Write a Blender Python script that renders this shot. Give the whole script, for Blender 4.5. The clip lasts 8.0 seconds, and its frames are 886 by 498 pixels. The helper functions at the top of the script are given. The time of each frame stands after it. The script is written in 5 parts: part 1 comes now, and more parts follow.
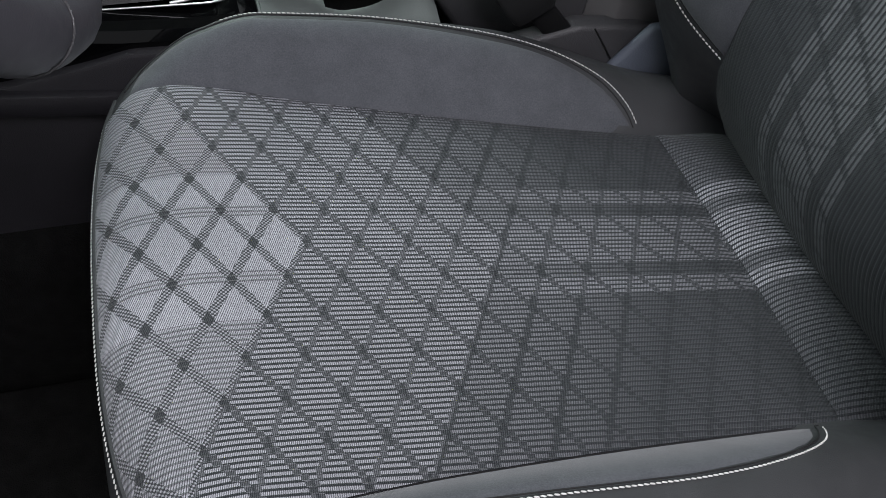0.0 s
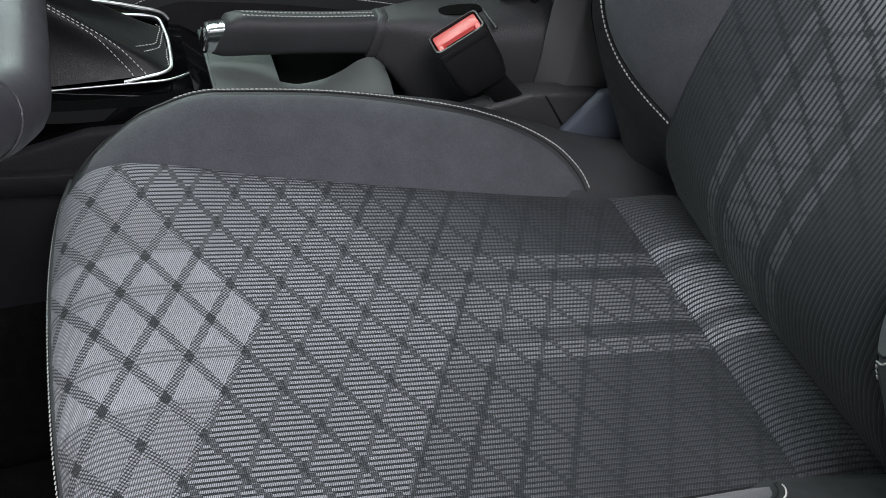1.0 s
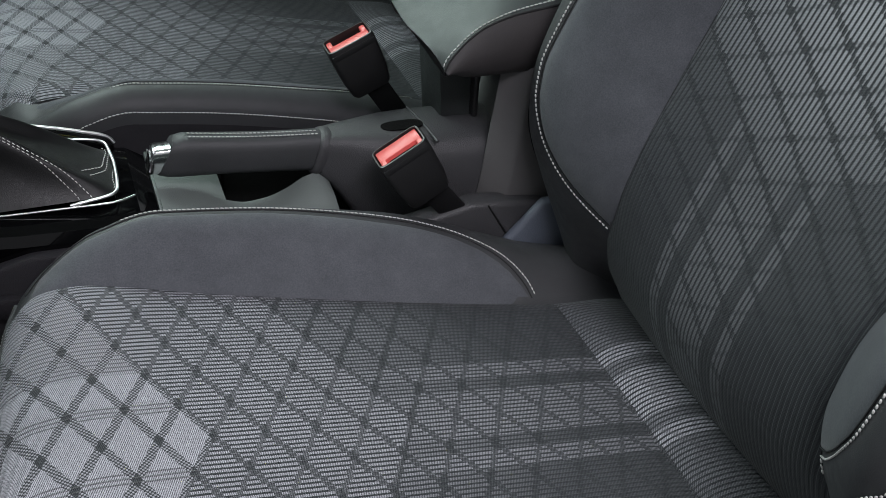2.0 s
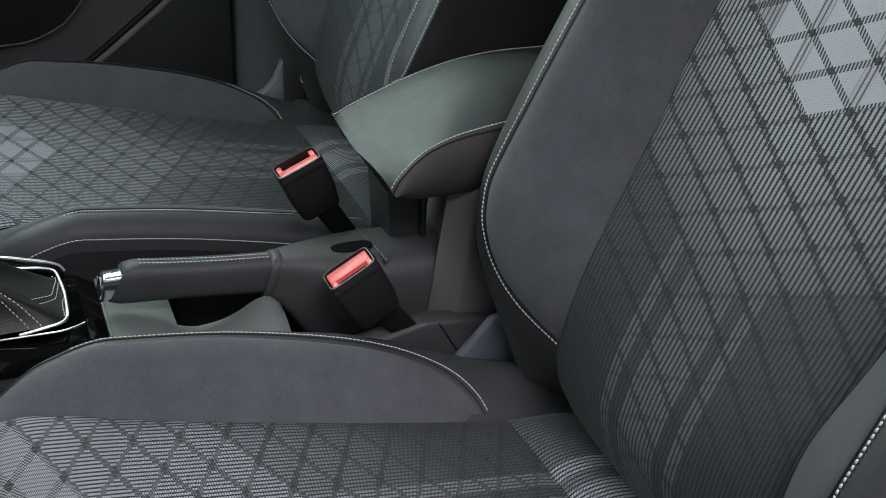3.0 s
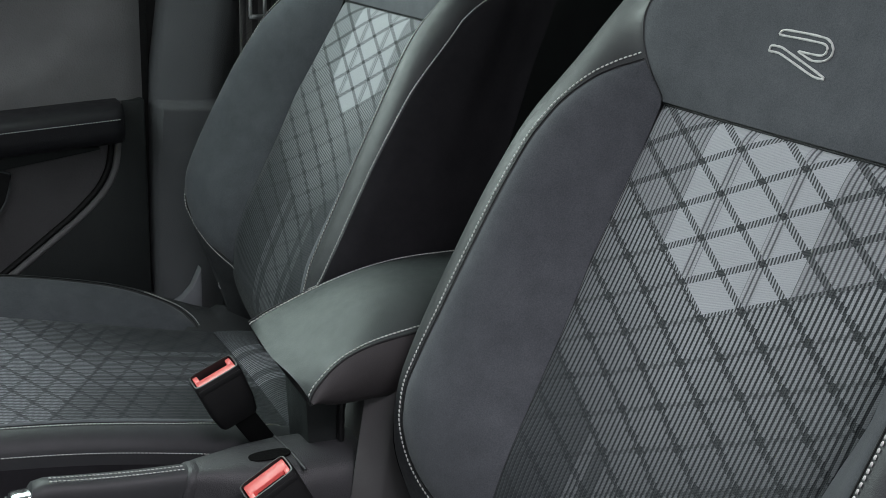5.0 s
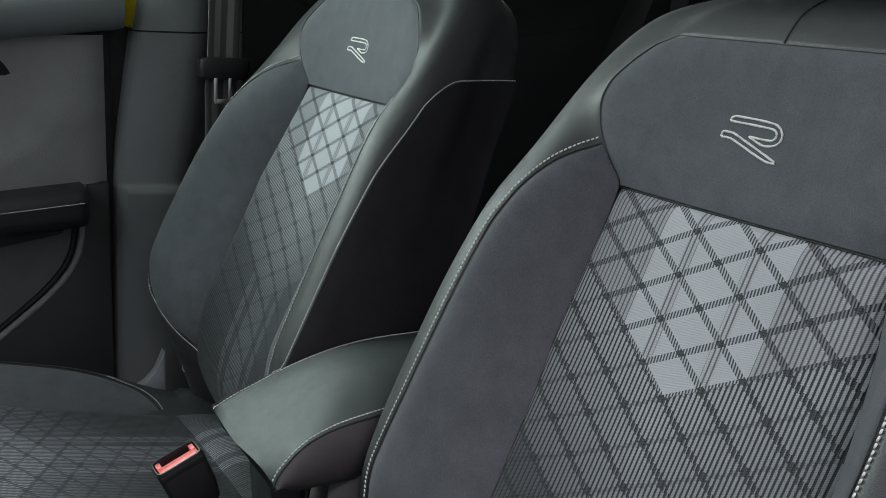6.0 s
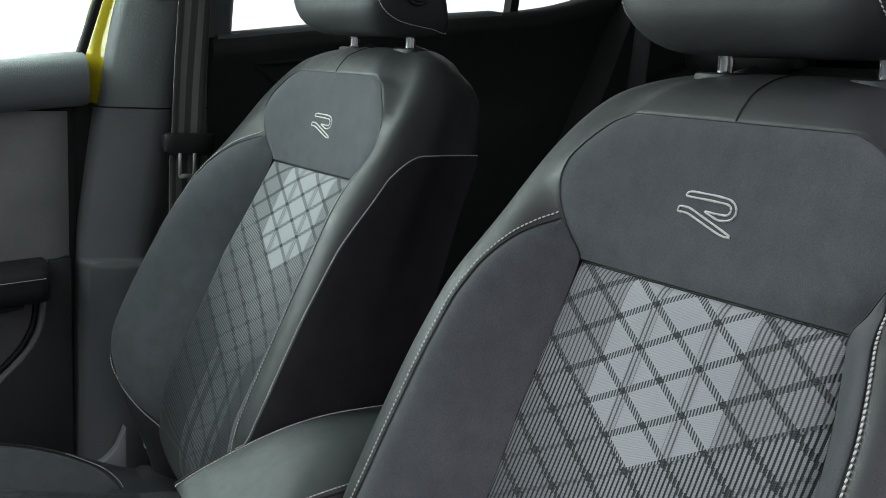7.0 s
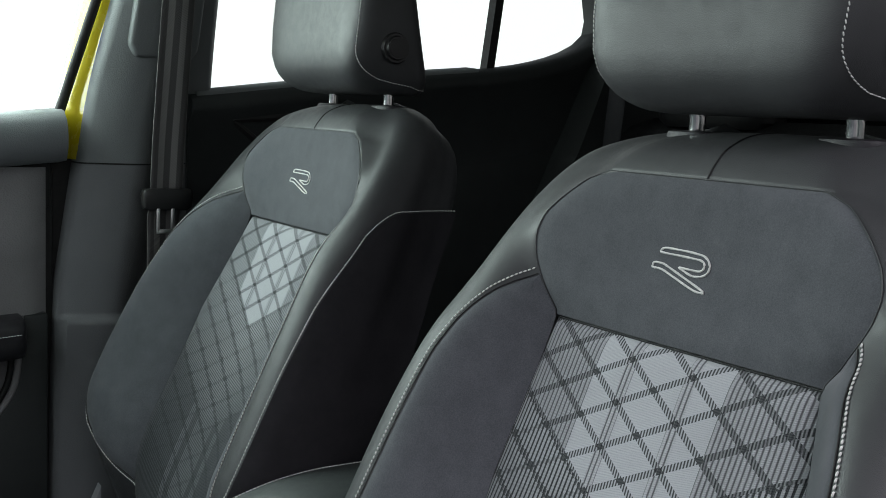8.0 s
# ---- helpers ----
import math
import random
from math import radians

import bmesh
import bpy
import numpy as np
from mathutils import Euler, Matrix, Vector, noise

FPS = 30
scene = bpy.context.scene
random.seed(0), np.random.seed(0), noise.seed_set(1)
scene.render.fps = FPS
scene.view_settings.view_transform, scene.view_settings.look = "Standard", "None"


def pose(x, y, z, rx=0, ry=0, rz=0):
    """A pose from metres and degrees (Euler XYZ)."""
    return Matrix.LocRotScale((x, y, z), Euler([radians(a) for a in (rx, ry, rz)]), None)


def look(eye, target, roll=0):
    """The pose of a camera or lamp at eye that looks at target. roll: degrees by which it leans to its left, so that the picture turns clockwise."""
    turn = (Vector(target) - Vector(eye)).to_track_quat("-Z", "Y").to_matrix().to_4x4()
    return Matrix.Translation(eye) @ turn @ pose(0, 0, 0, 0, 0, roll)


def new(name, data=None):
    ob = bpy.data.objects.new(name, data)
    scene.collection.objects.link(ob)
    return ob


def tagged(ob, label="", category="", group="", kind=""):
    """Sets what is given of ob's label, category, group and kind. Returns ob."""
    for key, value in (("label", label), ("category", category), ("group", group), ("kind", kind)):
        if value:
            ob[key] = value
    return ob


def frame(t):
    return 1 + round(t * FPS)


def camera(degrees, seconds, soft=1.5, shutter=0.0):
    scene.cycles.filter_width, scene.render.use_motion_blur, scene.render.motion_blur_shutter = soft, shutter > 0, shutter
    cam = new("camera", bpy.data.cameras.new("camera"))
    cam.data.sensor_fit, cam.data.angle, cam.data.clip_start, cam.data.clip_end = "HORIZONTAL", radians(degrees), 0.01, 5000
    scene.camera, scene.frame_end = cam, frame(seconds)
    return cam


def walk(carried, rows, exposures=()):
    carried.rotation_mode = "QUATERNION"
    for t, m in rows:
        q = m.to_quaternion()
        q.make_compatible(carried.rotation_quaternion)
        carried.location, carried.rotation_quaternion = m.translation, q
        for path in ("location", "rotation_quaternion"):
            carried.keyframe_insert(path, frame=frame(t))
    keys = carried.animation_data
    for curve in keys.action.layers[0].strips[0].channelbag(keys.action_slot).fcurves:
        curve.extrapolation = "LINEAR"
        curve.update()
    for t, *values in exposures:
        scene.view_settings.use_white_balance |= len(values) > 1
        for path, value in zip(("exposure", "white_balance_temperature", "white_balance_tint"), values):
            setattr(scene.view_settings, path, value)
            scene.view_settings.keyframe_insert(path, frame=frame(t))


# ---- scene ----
cam = camera(45.04, 8.0, soft=0.85)
PATH = [
    (0, -0.4205, -0.5100, 0.9358, 46.063, -2.835, -14.784),
    (0.5, -0.4169, -0.5114, 0.9372, 47.253, -2.638, -15.849),
    (1, -0.4138, -0.5122, 0.9449, 49.427, -2.724, -17.268),
    (1.5, -0.4111, -0.5154, 0.9498, 52.157, -2.649, -18.875),
    (3, -0.4142, -0.5278, 0.9647, 61.549, -2.759, -23.478),
    (3.5, -0.4144, -0.5318, 0.9703, 64.142, -2.756, -24.621),
    (4, -0.4136, -0.5355, 0.9754, 66.898, -2.723, -25.832),
    (4.5, -0.4131, -0.5389, 0.9795, 69.494, -2.663, -26.912),
    (5, -0.4140, -0.5429, 0.9832, 72.025, -2.695, -27.960),
    (6.5, -0.4160, -0.5537, 0.9934, 78.166, -2.631, -30.779),
    (7, -0.4179, -0.5573, 0.9960, 80.063, -2.626, -31.763),
    (7.5, -0.4189, -0.5598, 0.9982, 81.543, -2.610, -32.468),
    (8, -0.4200, -0.5626, 1.0006, 82.899, -2.573, -32.915),
]
walk(cam, [(t, pose(*r)) for t, *r in PATH])

# ---- world and light: bright overcast day round the car ----
scene.view_settings.exposure = 0.0
world = bpy.data.worlds.new("world")
scene.world = world
world.use_nodes = True
wn = world.node_tree
sky = wn.nodes.new("ShaderNodeTexSky")
sky.sky_type, sky.sun_disc = "NISHITA", False
sky.sun_elevation, sky.sun_rotation = radians(60), radians(180)
sky.air_density, sky.dust_density = 1.0, 3.0
pale = wn.nodes.new("ShaderNodeHueSaturation")
pale.inputs["Saturation"].default_value = 0.25
wn.links.new(sky.outputs[0], pale.inputs["Color"])
wn.links.new(pale.outputs[0], wn.nodes["Background"].inputs["Color"])
wn.nodes["Background"].inputs["Strength"].default_value = 0.08

sun_data = bpy.data.lights.new("sun", "SUN")
sun_data.energy, sun_data.angle, sun_data.color = 0.8, radians(24), (1.0, 0.985, 0.96)
sun = new("sun", sun_data)
sun.matrix_world = look((0.2, -2.8, 5), (0, 0, 0))


def opening_lamp(name, eye, target, w, h, watts, color):
    data = bpy.data.lights.new(name, "AREA")
    data.shape, data.size, data.size_y, data.energy, data.color = "RECTANGLE", w, h, watts, color
    ob = new(name, data)
    ob.matrix_world = look(eye, target)
    return ob


# sky light through the windscreen, the open driver's door and the passenger's window
opening_lamp("windscreen_light", (-1.02, 0.32, 1.34), (0.05, 0.30, 0.75), 1.3, 0.6, 2.5, (0.86, 0.97, 1.0))
opening_lamp("door_light", (-0.10, -1.30, 2.34), (-0.15, 0.15, 0.50), 1.2, 0.7, 34, (1.0, 0.955, 1.07))
opening_lamp("window_light", (-0.45, 1.19, 1.2), (-0.1, 0.4, 0.6), 0.9, 0.45, 14, (0.84, 1.0, 0.96))


# ---- materials ----
class Nodes:
    """A small writer of node materials."""

    def __init__(self, name):
        self.mat = bpy.data.materials.new(name)
        self.mat.use_nodes = True
        self.tree = self.mat.node_tree
        self.bsdf = self.tree.nodes["Principled BSDF"]

    def put(self, socket, value):
        if isinstance(value, (int, float)):
            socket.default_value = value
        elif isinstance(value, tuple):
            socket.default_value = (*value, 1.0) if len(value) == 3 else value
        else:
            self.tree.links.new(value, socket)

    def node(self, kind, **inputs):
        n = self.tree.nodes.new(kind)
        for key, value in inputs.items():
            self.put(n.inputs[key.replace("_", " ")], value)
        return n

    def m(self, op, a, b=0.0, c=0.0):
        n = self.tree.nodes.new("ShaderNodeMath")
        n.operation = op
        for i, v in enumerate((a, b, c)):
            self.put(n.inputs[i], v)
        return n.outputs[0]

    def mix(self, f, a, b):
        n = self.tree.nodes.new("ShaderNodeMix")
        n.data_type = "RGBA"
        grey = [(c, c, c) if isinstance(c, float) else c for c in (a, b)]
        self.put(n.inputs[0], f)
        self.put(n.inputs[6], grey[0])
        self.put(n.inputs[7], grey[1])
        return n.outputs[2]

    def coords(self):
        return self.tree.nodes.new("ShaderNodeTexCoord").outputs["Object"]

    def noise(self, scale, detail=3.0, vec=None, rough=0.55):
        n = self.tree.nodes.new("ShaderNodeTexNoise")
        n.inputs["Scale"].default_value, n.inputs["Detail"].default_value, n.inputs["Roughness"].default_value = scale, detail, rough
        self.tree.links.new(vec or self.coords(), n.inputs["Vector"])
        return n.outputs["Fac"]

    def cells(self, scale, feature="F1", vec=None):
        n = self.tree.nodes.new("ShaderNodeTexVoronoi")
        n.feature = feature
        n.inputs["Scale"].default_value = scale
        self.tree.links.new(vec or self.coords(), n.inputs["Vector"])
        return n.outputs["Distance"]

    def span(self, x, a, b, lo=0.0, hi=1.0):
        n = self.tree.nodes.new("ShaderNodeMapRange")
        for i, v in enumerate((x, a, b, lo, hi)):
            self.put(n.inputs[i], v)
        return n.outputs[0]

    def bump(self, height, strength, distance):
        n = self.tree.nodes.new("ShaderNodeBump")
        n.inputs["Strength"].default_value, n.inputs["Distance"].default_value = strength, distance
        self.tree.links.new(height, n.inputs["Height"])
        self.tree.links.new(n.outputs[0], self.bsdf.inputs["Normal"])

    def set(self, **inputs):
        for key, value in inputs.items():
            self.put(self.bsdf.inputs[key.replace("_", " ")], value)
        return self.mat


def plain(name, color, rough, spread=0.25, patch=14.0, grain=0.0, grain_scale=900.0, metal=0.0, coat=0.0, sheen=0.0, spec=0.5, wave=0.0):
    """A surface with soft blotches of colour and gloss and a fine grain."""
    n = Nodes(name)
    v = n.coords()
    big = n.noise(patch, 4.0, v)
    f = n.span(big, 0.3, 0.7)
    lo, hi = tuple(c * (1 - spread) for c in color), tuple(min(1, c * (1 + spread)) for c in color)
    n.set(Base_Color=n.mix(f, lo, hi), Roughness=n.span(n.noise(patch * 5, 3.0, v), 0.3, 0.7, rough - 0.05, rough + 0.06), Metallic=metal, Coat_Weight=coat, Sheen_Weight=sheen, Specular_IOR_Level=spec)
    if grain:
        h = n.m("ADD", n.cells(grain_scale, "F1", v), n.noise(grain_scale * 0.4, 2.0, v))
        if wave:
            h = n.m("ADD", h, n.m("MULTIPLY", n.noise(24, 3.0, v), wave))
        n.bump(h, grain, 0.001)
    return n.mat


def check_fabric(name, hatch_low, twill_low, rest, strokes=False, lanes=0.60, floor=0.16, bands=1.0):
    """Jacquard seat cloth in its own metres (UV): pale twill patch, dark checked lattice, dashes that fade away from the patch."""
    n = Nodes(name)
    uv = n.tree.nodes.new("ShaderNodeUVMap")
    uv.uv_map = "UVMap"
    sep = n.tree.nodes.new("ShaderNodeSeparateXYZ")
    n.tree.links.new(uv.outputs[0], sep.inputs[0])
    u, v = sep.outputs[0], sep.outputs[1]
    m = n.m
    P, W = 0.0366, 0.0685
    line = W / (14 if strokes else 16)

    def lattice(uu, vv):
        a, b = m("DIVIDE", vv, P), m("DIVIDE", uu, W)
        return m("ADD", a, b), m("SUBTRACT", a, b)

    def near_whole(x, half):
        d = m("ABSOLUTE", m("SUBTRACT", m("FRACT", m("ADD", x, 100.5)), 0.5))
        return m("LESS_THAN", d, half)

    def inside(x, a, b):
        return m("MULTIPLY", m("GREATER_THAN", x, a), m("LESS_THAN", x, b))

    fa, fb = lattice(u, v)
    far = m("MAXIMUM", fa, fb)
    patch = m("LESS_THAN", far, 0.0)
    # rows of the weave: whole number and place within the row
    ur = m("ADD", m("DIVIDE", u, line), 200.5)
    row = m("FLOOR", ur)
    place = m("ABSOLUTE", m("SUBTRACT", m("SUBTRACT", ur, row), 0.5))
    uq = m("MULTIPLY", m("SUBTRACT", row, 200.0), line)
    jit = m("SUBTRACT", m("FRACT", m("MULTIPLY", row, 0.61803)), 0.5)
    vq = m("ADD", v, m("MULTIPLY", jit, 0.0024))
    qa, qb = lattice(uq, vq)
    au = m("ABSOLUTE", u)
    # twill over the whole cloth
    slant = m("SUBTRACT", v, m("MULTIPLY", u, 0.42))
    hatch = m("SINE", m("MULTIPLY", slant, 2 * math.pi / 0.00122))
    twill = m("SINE", m("MULTIPLY", slant, 2 * math.pi / 0.00142))
    check = m("MULTIPLY", m("SINE", m("MULTIPLY", v, 2 * math.pi / 0.0029)), m("SINE", m("MULTIPLY", u, 2 * math.pi / 0.0031)))
    # pale patch: twill, dotted bands, dark crossings, cords
    half = 0.085 if strokes else 0.100
    ba, bb = near_whole(fa, half), near_whole(fb, half)
    both, either = m("MULTIPLY", ba, bb), m("MAXIMUM", ba, bb)
    outer = m("GREATER_THAN", au, 0.071)
    pair = m("LESS_THAN", m("ABSOLUTE", m("SUBTRACT", au, 0.0335)), 0.0062)
    cord_zone = m("MAXIMUM", outer, pair)
    cord01 = n.span(place, 0.24, 0.42, 1.0, 0.0)
    patch_tone = n.span(twill, -0.75, 0.25, twill_low, 1.06)
    corded = m("MULTIPLY", n.span(cord01, 0.0, 1.0, 0.26 if strokes else 0.40, 0.97), n.span(outer, 0.0, 1.0, 0.97, 0.80 if strokes else 0.90))
    patch_tone = m("MULTIPLY", patch_tone, n.span(cord_zone, 0.0, 1.0, 1.0, corded))
    band_tone = n.span(m("SINE", m("MULTIPLY", m("ADD", u, m("MULTIPLY", v, 0.12)), 2 * math.pi / 0.0030)), -0.45, 0.55, 0.06, 0.85) if strokes else n.span(check, -0.06, 0.34, 0.06, 0.80)
    if strokes:
        band_tone = m("MULTIPLY", band_tone, n.span(outer, 0.0, 1.0, 1.0, 0.5))
    mixed = n.tree.nodes.new("ShaderNodeMix")
    n.put(mixed.inputs[0], either)
    n.put(mixed.inputs[2], patch_tone)
    n.put(mixed.inputs[3], band_tone)
    knot = n.span(hatch, -0.6, 0.6, 0.0, 0.10)
    mixed2 = n.tree.nodes.new("ShaderNodeMix")
    n.put(mixed2.inputs[0], both)
    n.put(mixed2.inputs[2], mixed.outputs[0])
    n.put(mixed2.inputs[3], knot)
    patch_tone = mixed2.outputs[0]
    # dashes: broad light rows, broken by dark lozenges where the bands cross them
    zone = m("GREATER_THAN", far, 4.0)

    def blend(f, a, b):
        x = n.tree.nodes.new("ShaderNodeMix")
        n.put(x.inputs[0], f)
        n.put(x.inputs[2], a)
        n.put(x.inputs[3], b)
        return x.outputs[0]

    broad = n.span(place, 0.24, 0.34, 1.0, 0.0) if strokes else n.span(place, 0.26, 0.34, 1.0, 0.0)
    narrow = n.span(place, 0.07, 0.17, 0.85, 0.0)
    border = n.span(place, 0.30, 0.44, 0.12, 0.50)
    spot = m("MULTIPLY", near_whole(qa, 0.095), near_whole(qb, 0.095))
    lozenge_a = near_whole(qa, 0.072)
    across = m("ABSOLUTE", uq) if strokes else au
    lane = m("MAXIMUM", m("LESS_THAN", across, 0.0255), inside(across, 0.0395, 0.0585))
    if strokes:
        dash = blend(m("MAXIMUM", near_whole(qa, 0.080), m("MULTIPLY", near_whole(qb, 0.055), 0.62)), broad, narrow)
        solid = near_whole(qa, 0.085)
    else:
        dash = blend(m("MAXIMUM", m("MULTIPLY", lozenge_a, 0.35 + 0.60 * bands), m("MULTIPLY", near_whole(qb, 0.055), 0.20 + 0.60 * bands)), broad, border)
        solid = near_whole(qb, 0.080)
    dash = m("MULTIPLY", dash, m("SUBTRACT", 1.0, m("MULTIPLY", m("MULTIPLY", spot, bands), n.span(m("MULTIPLY", lane, zone), 0.0, 1.0, 0.85 if strokes else 0.66, 0.20))))
    dash = m("MULTIPLY", dash, m("SUBTRACT", 1.0, m("MULTIPLY", m("MULTIPLY", m("MULTIPLY", solid, bands), zone), n.span(m("MULTIPLY", lane, n.span(far, 4.2, 4.9)), 0.0, 1.0, 0.55, 0.10))))
    grain = n.span(hatch, -0.45, 0.35, hatch_low, 1.12)
    # lanes keep their light rows, the rest sinks away
    # upright cloth fades faster: shade low on the backrest is put in here
    fade = m("MULTIPLY", m("MULTIPLY", n.span(far, 0.5, 4.0, 1.0, 0.36 if strokes else 0.80), n.span(zone, 0.0, 1.0, 1.0, rest)), n.span(far, 4.2, 7.8, 1.0, floor))
    slow = m("MULTIPLY", n.span(zone, 0.0, 1.0, 0.0, lanes), n.span(far, 5.0, 11.0, 1.0, 0.45 if strokes else 0.55))
    fade = m("MAXIMUM", fade, m("MULTIPLY", lane, slow))
    tone_dash = m("ADD", m("MULTIPLY", m("MULTIPLY", dash, grain), m("MULTIPLY", fade, 0.72 if strokes else 0.86)), n.span(hatch, -0.6, 0.6, 0.0, 0.05))
    mixed4 = n.tree.nodes.new("ShaderNodeMix")
    n.put(mixed4.inputs[0], patch)
    n.put(mixed4.inputs[2], tone_dash)
    n.put(mixed4.inputs[3], patch_tone)
    tone = m("MULTIPLY", mixed4.outputs[0], n.span(n.noise(1100, 2), 0.3, 0.7, 0.86, 1.08))
    soil = n.span(n.noise(9, 4), 0.3, 0.7, 0.92, 1.05)
    color = n.mix(tone, (0.0130, 0.0162, 0.0190), (0.400, 0.408, 0.432) if strokes else (0.435, 0.435, 0.478))
    vary = n.node("ShaderNodeHueSaturation", Value=soil, Color=color)
    h = m("ADD", m("MULTIPLY", m("MULTIPLY", cord01, cord_zone), m("MULTIPLY", patch, 1.2)), m("MULTIPLY", broad, m("MULTIPLY", m("SUBTRACT", 1.0, patch), 0.9)))
    h = m("ADD", h, m("MULTIPLY", hatch, 0.05 if strokes else 0.15))
    n.bump(h, 0.85, 0.0010)
    return n.set(Base_Color=vary.outputs[0], Roughness=0.72, Sheen_Weight=0.08, Specular_IOR_Level=0.3)


def suede_cloth():
    n = Nodes("suede")
    v = n.coords()
    mott = n.noise(38, 5.0, v, 0.65)
    fine = n.noise(1400, 2.0, v)
    lint = n.span(n.cells(230, "F1", v), 0.0, 0.06, 1.0, 0.0)
    base = n.mix(n.span(mott, 0.3, 0.75), (0.070, 0.075, 0.085), (0.101, 0.107, 0.119))
    base = n.mix(n.span(n.noise(850, 2.0, v), 0.25, 0.75), n.mix(0.30, base, (0.014, 0.014, 0.016)), n.mix(0.15, base, (0.17, 0.175, 0.185)))
    base = n.mix(n.m("MULTIPLY", lint, 0.10), base, (0.16, 0.16, 0.16))
    n.bump(n.m("ADD", fine, n.m("MULTIPLY", mott, 0.4)), 0.25, 0.0008)
    return n.set(Base_Color=base, Roughness=0.85, Sheen_Weight=0.18, Sheen_Roughness=0.45, Specular_IOR_Level=0.25)


def webbing():
    n = Nodes("belt_webbing")
    uv = n.tree.nodes.new("ShaderNodeUVMap")
    uv.uv_map = "UVMap"
    sep = n.tree.nodes.new("ShaderNodeSeparateXYZ")
    n.tree.links.new(uv.outputs[0], sep.inputs[0])
    u, v = sep.outputs[0], sep.outputs[1]
    stripe = n.span(n.m("COSINE", n.m("MULTIPLY", u, 2 * math.pi / 0.019)), 0.2, -0.2)
    weave = n.m("SINE", n.m("MULTIPLY", n.m("ADD", v, n.m("ABSOLUTE", u)), 2 * math.pi / 0.0022))
    n.bump(n.m("ADD", weave, n.m("MULTIPLY", stripe, 0.8)), 0.4, 0.0005)
    return n.set(Base_Color=n.mix(stripe, (0.055, 0.053, 0.053), (0.17, 0.165, 0.16)), Roughness=0.6, Sheen_Weight=0.1)


def glass_pane():
    n = Nodes("window_glass")
    out = n.tree.nodes["Material Output"]
    clear = n.node("ShaderNodeBsdfTransparent", Color=(0.93, 0.97, 0.95))
    shine = n.node("ShaderNodeBsdfGlossy", Color=(1.0, 1.0, 1.0), Roughness=0.02)
    fres = n.node("ShaderNodeFresnel", IOR=1.45)
    mixed = n.tree.nodes.new("ShaderNodeMixShader")
    n.tree.links.new(fres.outputs[0], mixed.inputs[0])
    n.tree.links.new(clear.outputs[0], mixed.inputs[1])
    n.tree.links.new(shine.outputs[0], mixed.inputs[2])
    n.tree.links.new(mixed.outputs[0], out.inputs["Surface"])
    return n.mat


M_FABRIC = check_fabric("check_fabric", 0.30, 0.20, 0.60)
# Upright weave; its darker tones also carry the shade on the backrest.
M_FABRIC_BACK = check_fabric("check_fabric_upright_shaded", 0.94, 0.84, 0.46, True, 0.36, 0.13)
# Roll weave without bands; brighter rows include the light on its upturned face.
M_FABRIC_ROLL = check_fabric("check_fabric_roll_lit", 0.40, 0.12, 0.80, False, 1.0, 0.30, 0.0)
M_SUEDE = suede_cloth()
M_LEATHER = plain("leatherette", (0.0435, 0.0450, 0.0475), 0.50, 0.12, 18, 0.16, 1500, spec=0.46, wave=5.0)
# Lighter copy of the leatherette; the armrest top's sheen is in this colour.
M_ARMTOP = plain("armrest_leatherette_lit", (0.050, 0.0575, 0.0565), 0.50, 0.10, 18, 0.16, 1500, spec=0.42, wave=2.5)
M_ARMSIDE = plain("armrest_side_leatherette", (0.066, 0.061, 0.0615), 0.50, 0.12, 18, 0.16, 1500, spec=0.38)
M_WHEEL = plain("wheel_leather", (0.060, 0.059, 0.068), 0.46, 0.10, 20, 0.10, 1500, spec=0.45)
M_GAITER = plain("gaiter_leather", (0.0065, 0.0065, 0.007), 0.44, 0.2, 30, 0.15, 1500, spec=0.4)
M_CLOTH = plain("dark_side_cloth", (0.024, 0.0232, 0.0262), 0.8, 0.15, 25, 0.2, 1800, spec=0.25)
M_THREAD = plain("light_thread", (0.63, 0.63, 0.61), 0.6, 0.12, 300)
M_SEAM = plain("seam_shadow_thread", (0.012, 0.012, 0.013), 0.7, 0.2, 80)
M_POST = plain("post_plastic", (0.115, 0.112, 0.112), 0.5, 0.1, 15, 0.1, 1000)
M_SIDE = plain("black_grained_plastic", (0.021, 0.0200, 0.0235), 0.48, 0.12, 12, 0.30, 1000, spec=0.4)
M_REAR = plain("dark_rear_plastic", (0.034, 0.038, 0.038), 0.5, 0.12, 12, 0.25, 900, spec=0.3)
M_GRAIN = plain("grained_plastic", (0.050, 0.050, 0.053), 0.46, 0.12, 12, 0.28, 900, spec=0.45)
M_TRAY = plain("grey_green_tray_plastic", (0.15, 0.17, 0.162), 0.55, 0.12, 12, 0.25, 900, spec=0.4)
M_SMOOTH = plain("smooth_black_plastic", (0.013, 0.013, 0.0135), 0.42, 0.12, 20, 0.1, 900)
M_GLOSS = plain("piano_black", (0.002, 0.002, 0.0024), 0.06, 0.1, 20, spec=0.22)
M_CHROME = plain("chrome", (0.78, 0.79, 0.80), 0.12, 0.05, 30, metal=1.0)
M_SATIN = plain("satin_silver", (0.80, 0.81, 0.81), 0.36, 0.05, 30, metal=1.0)
M_RED = plain("red_plastic", (0.78, 0.125, 0.115), 0.35, 0.1, 60)
M_BELT = webbing()
M_YELLOW = plain("yellow_paint", (0.62, 0.50, 0.02), 0.25, 0.06, 8, coat=0.8)
M_DOOR = plain("door_grey_plastic", (0.225, 0.219, 0.223), 0.55, 0.14, 9, 0.5, 420, spec=0.4)
M_DOOR_LOW = plain("door_lower_plastic", (0.128, 0.122, 0.126), 0.55, 0.14, 9, 0.5, 420, spec=0.35)
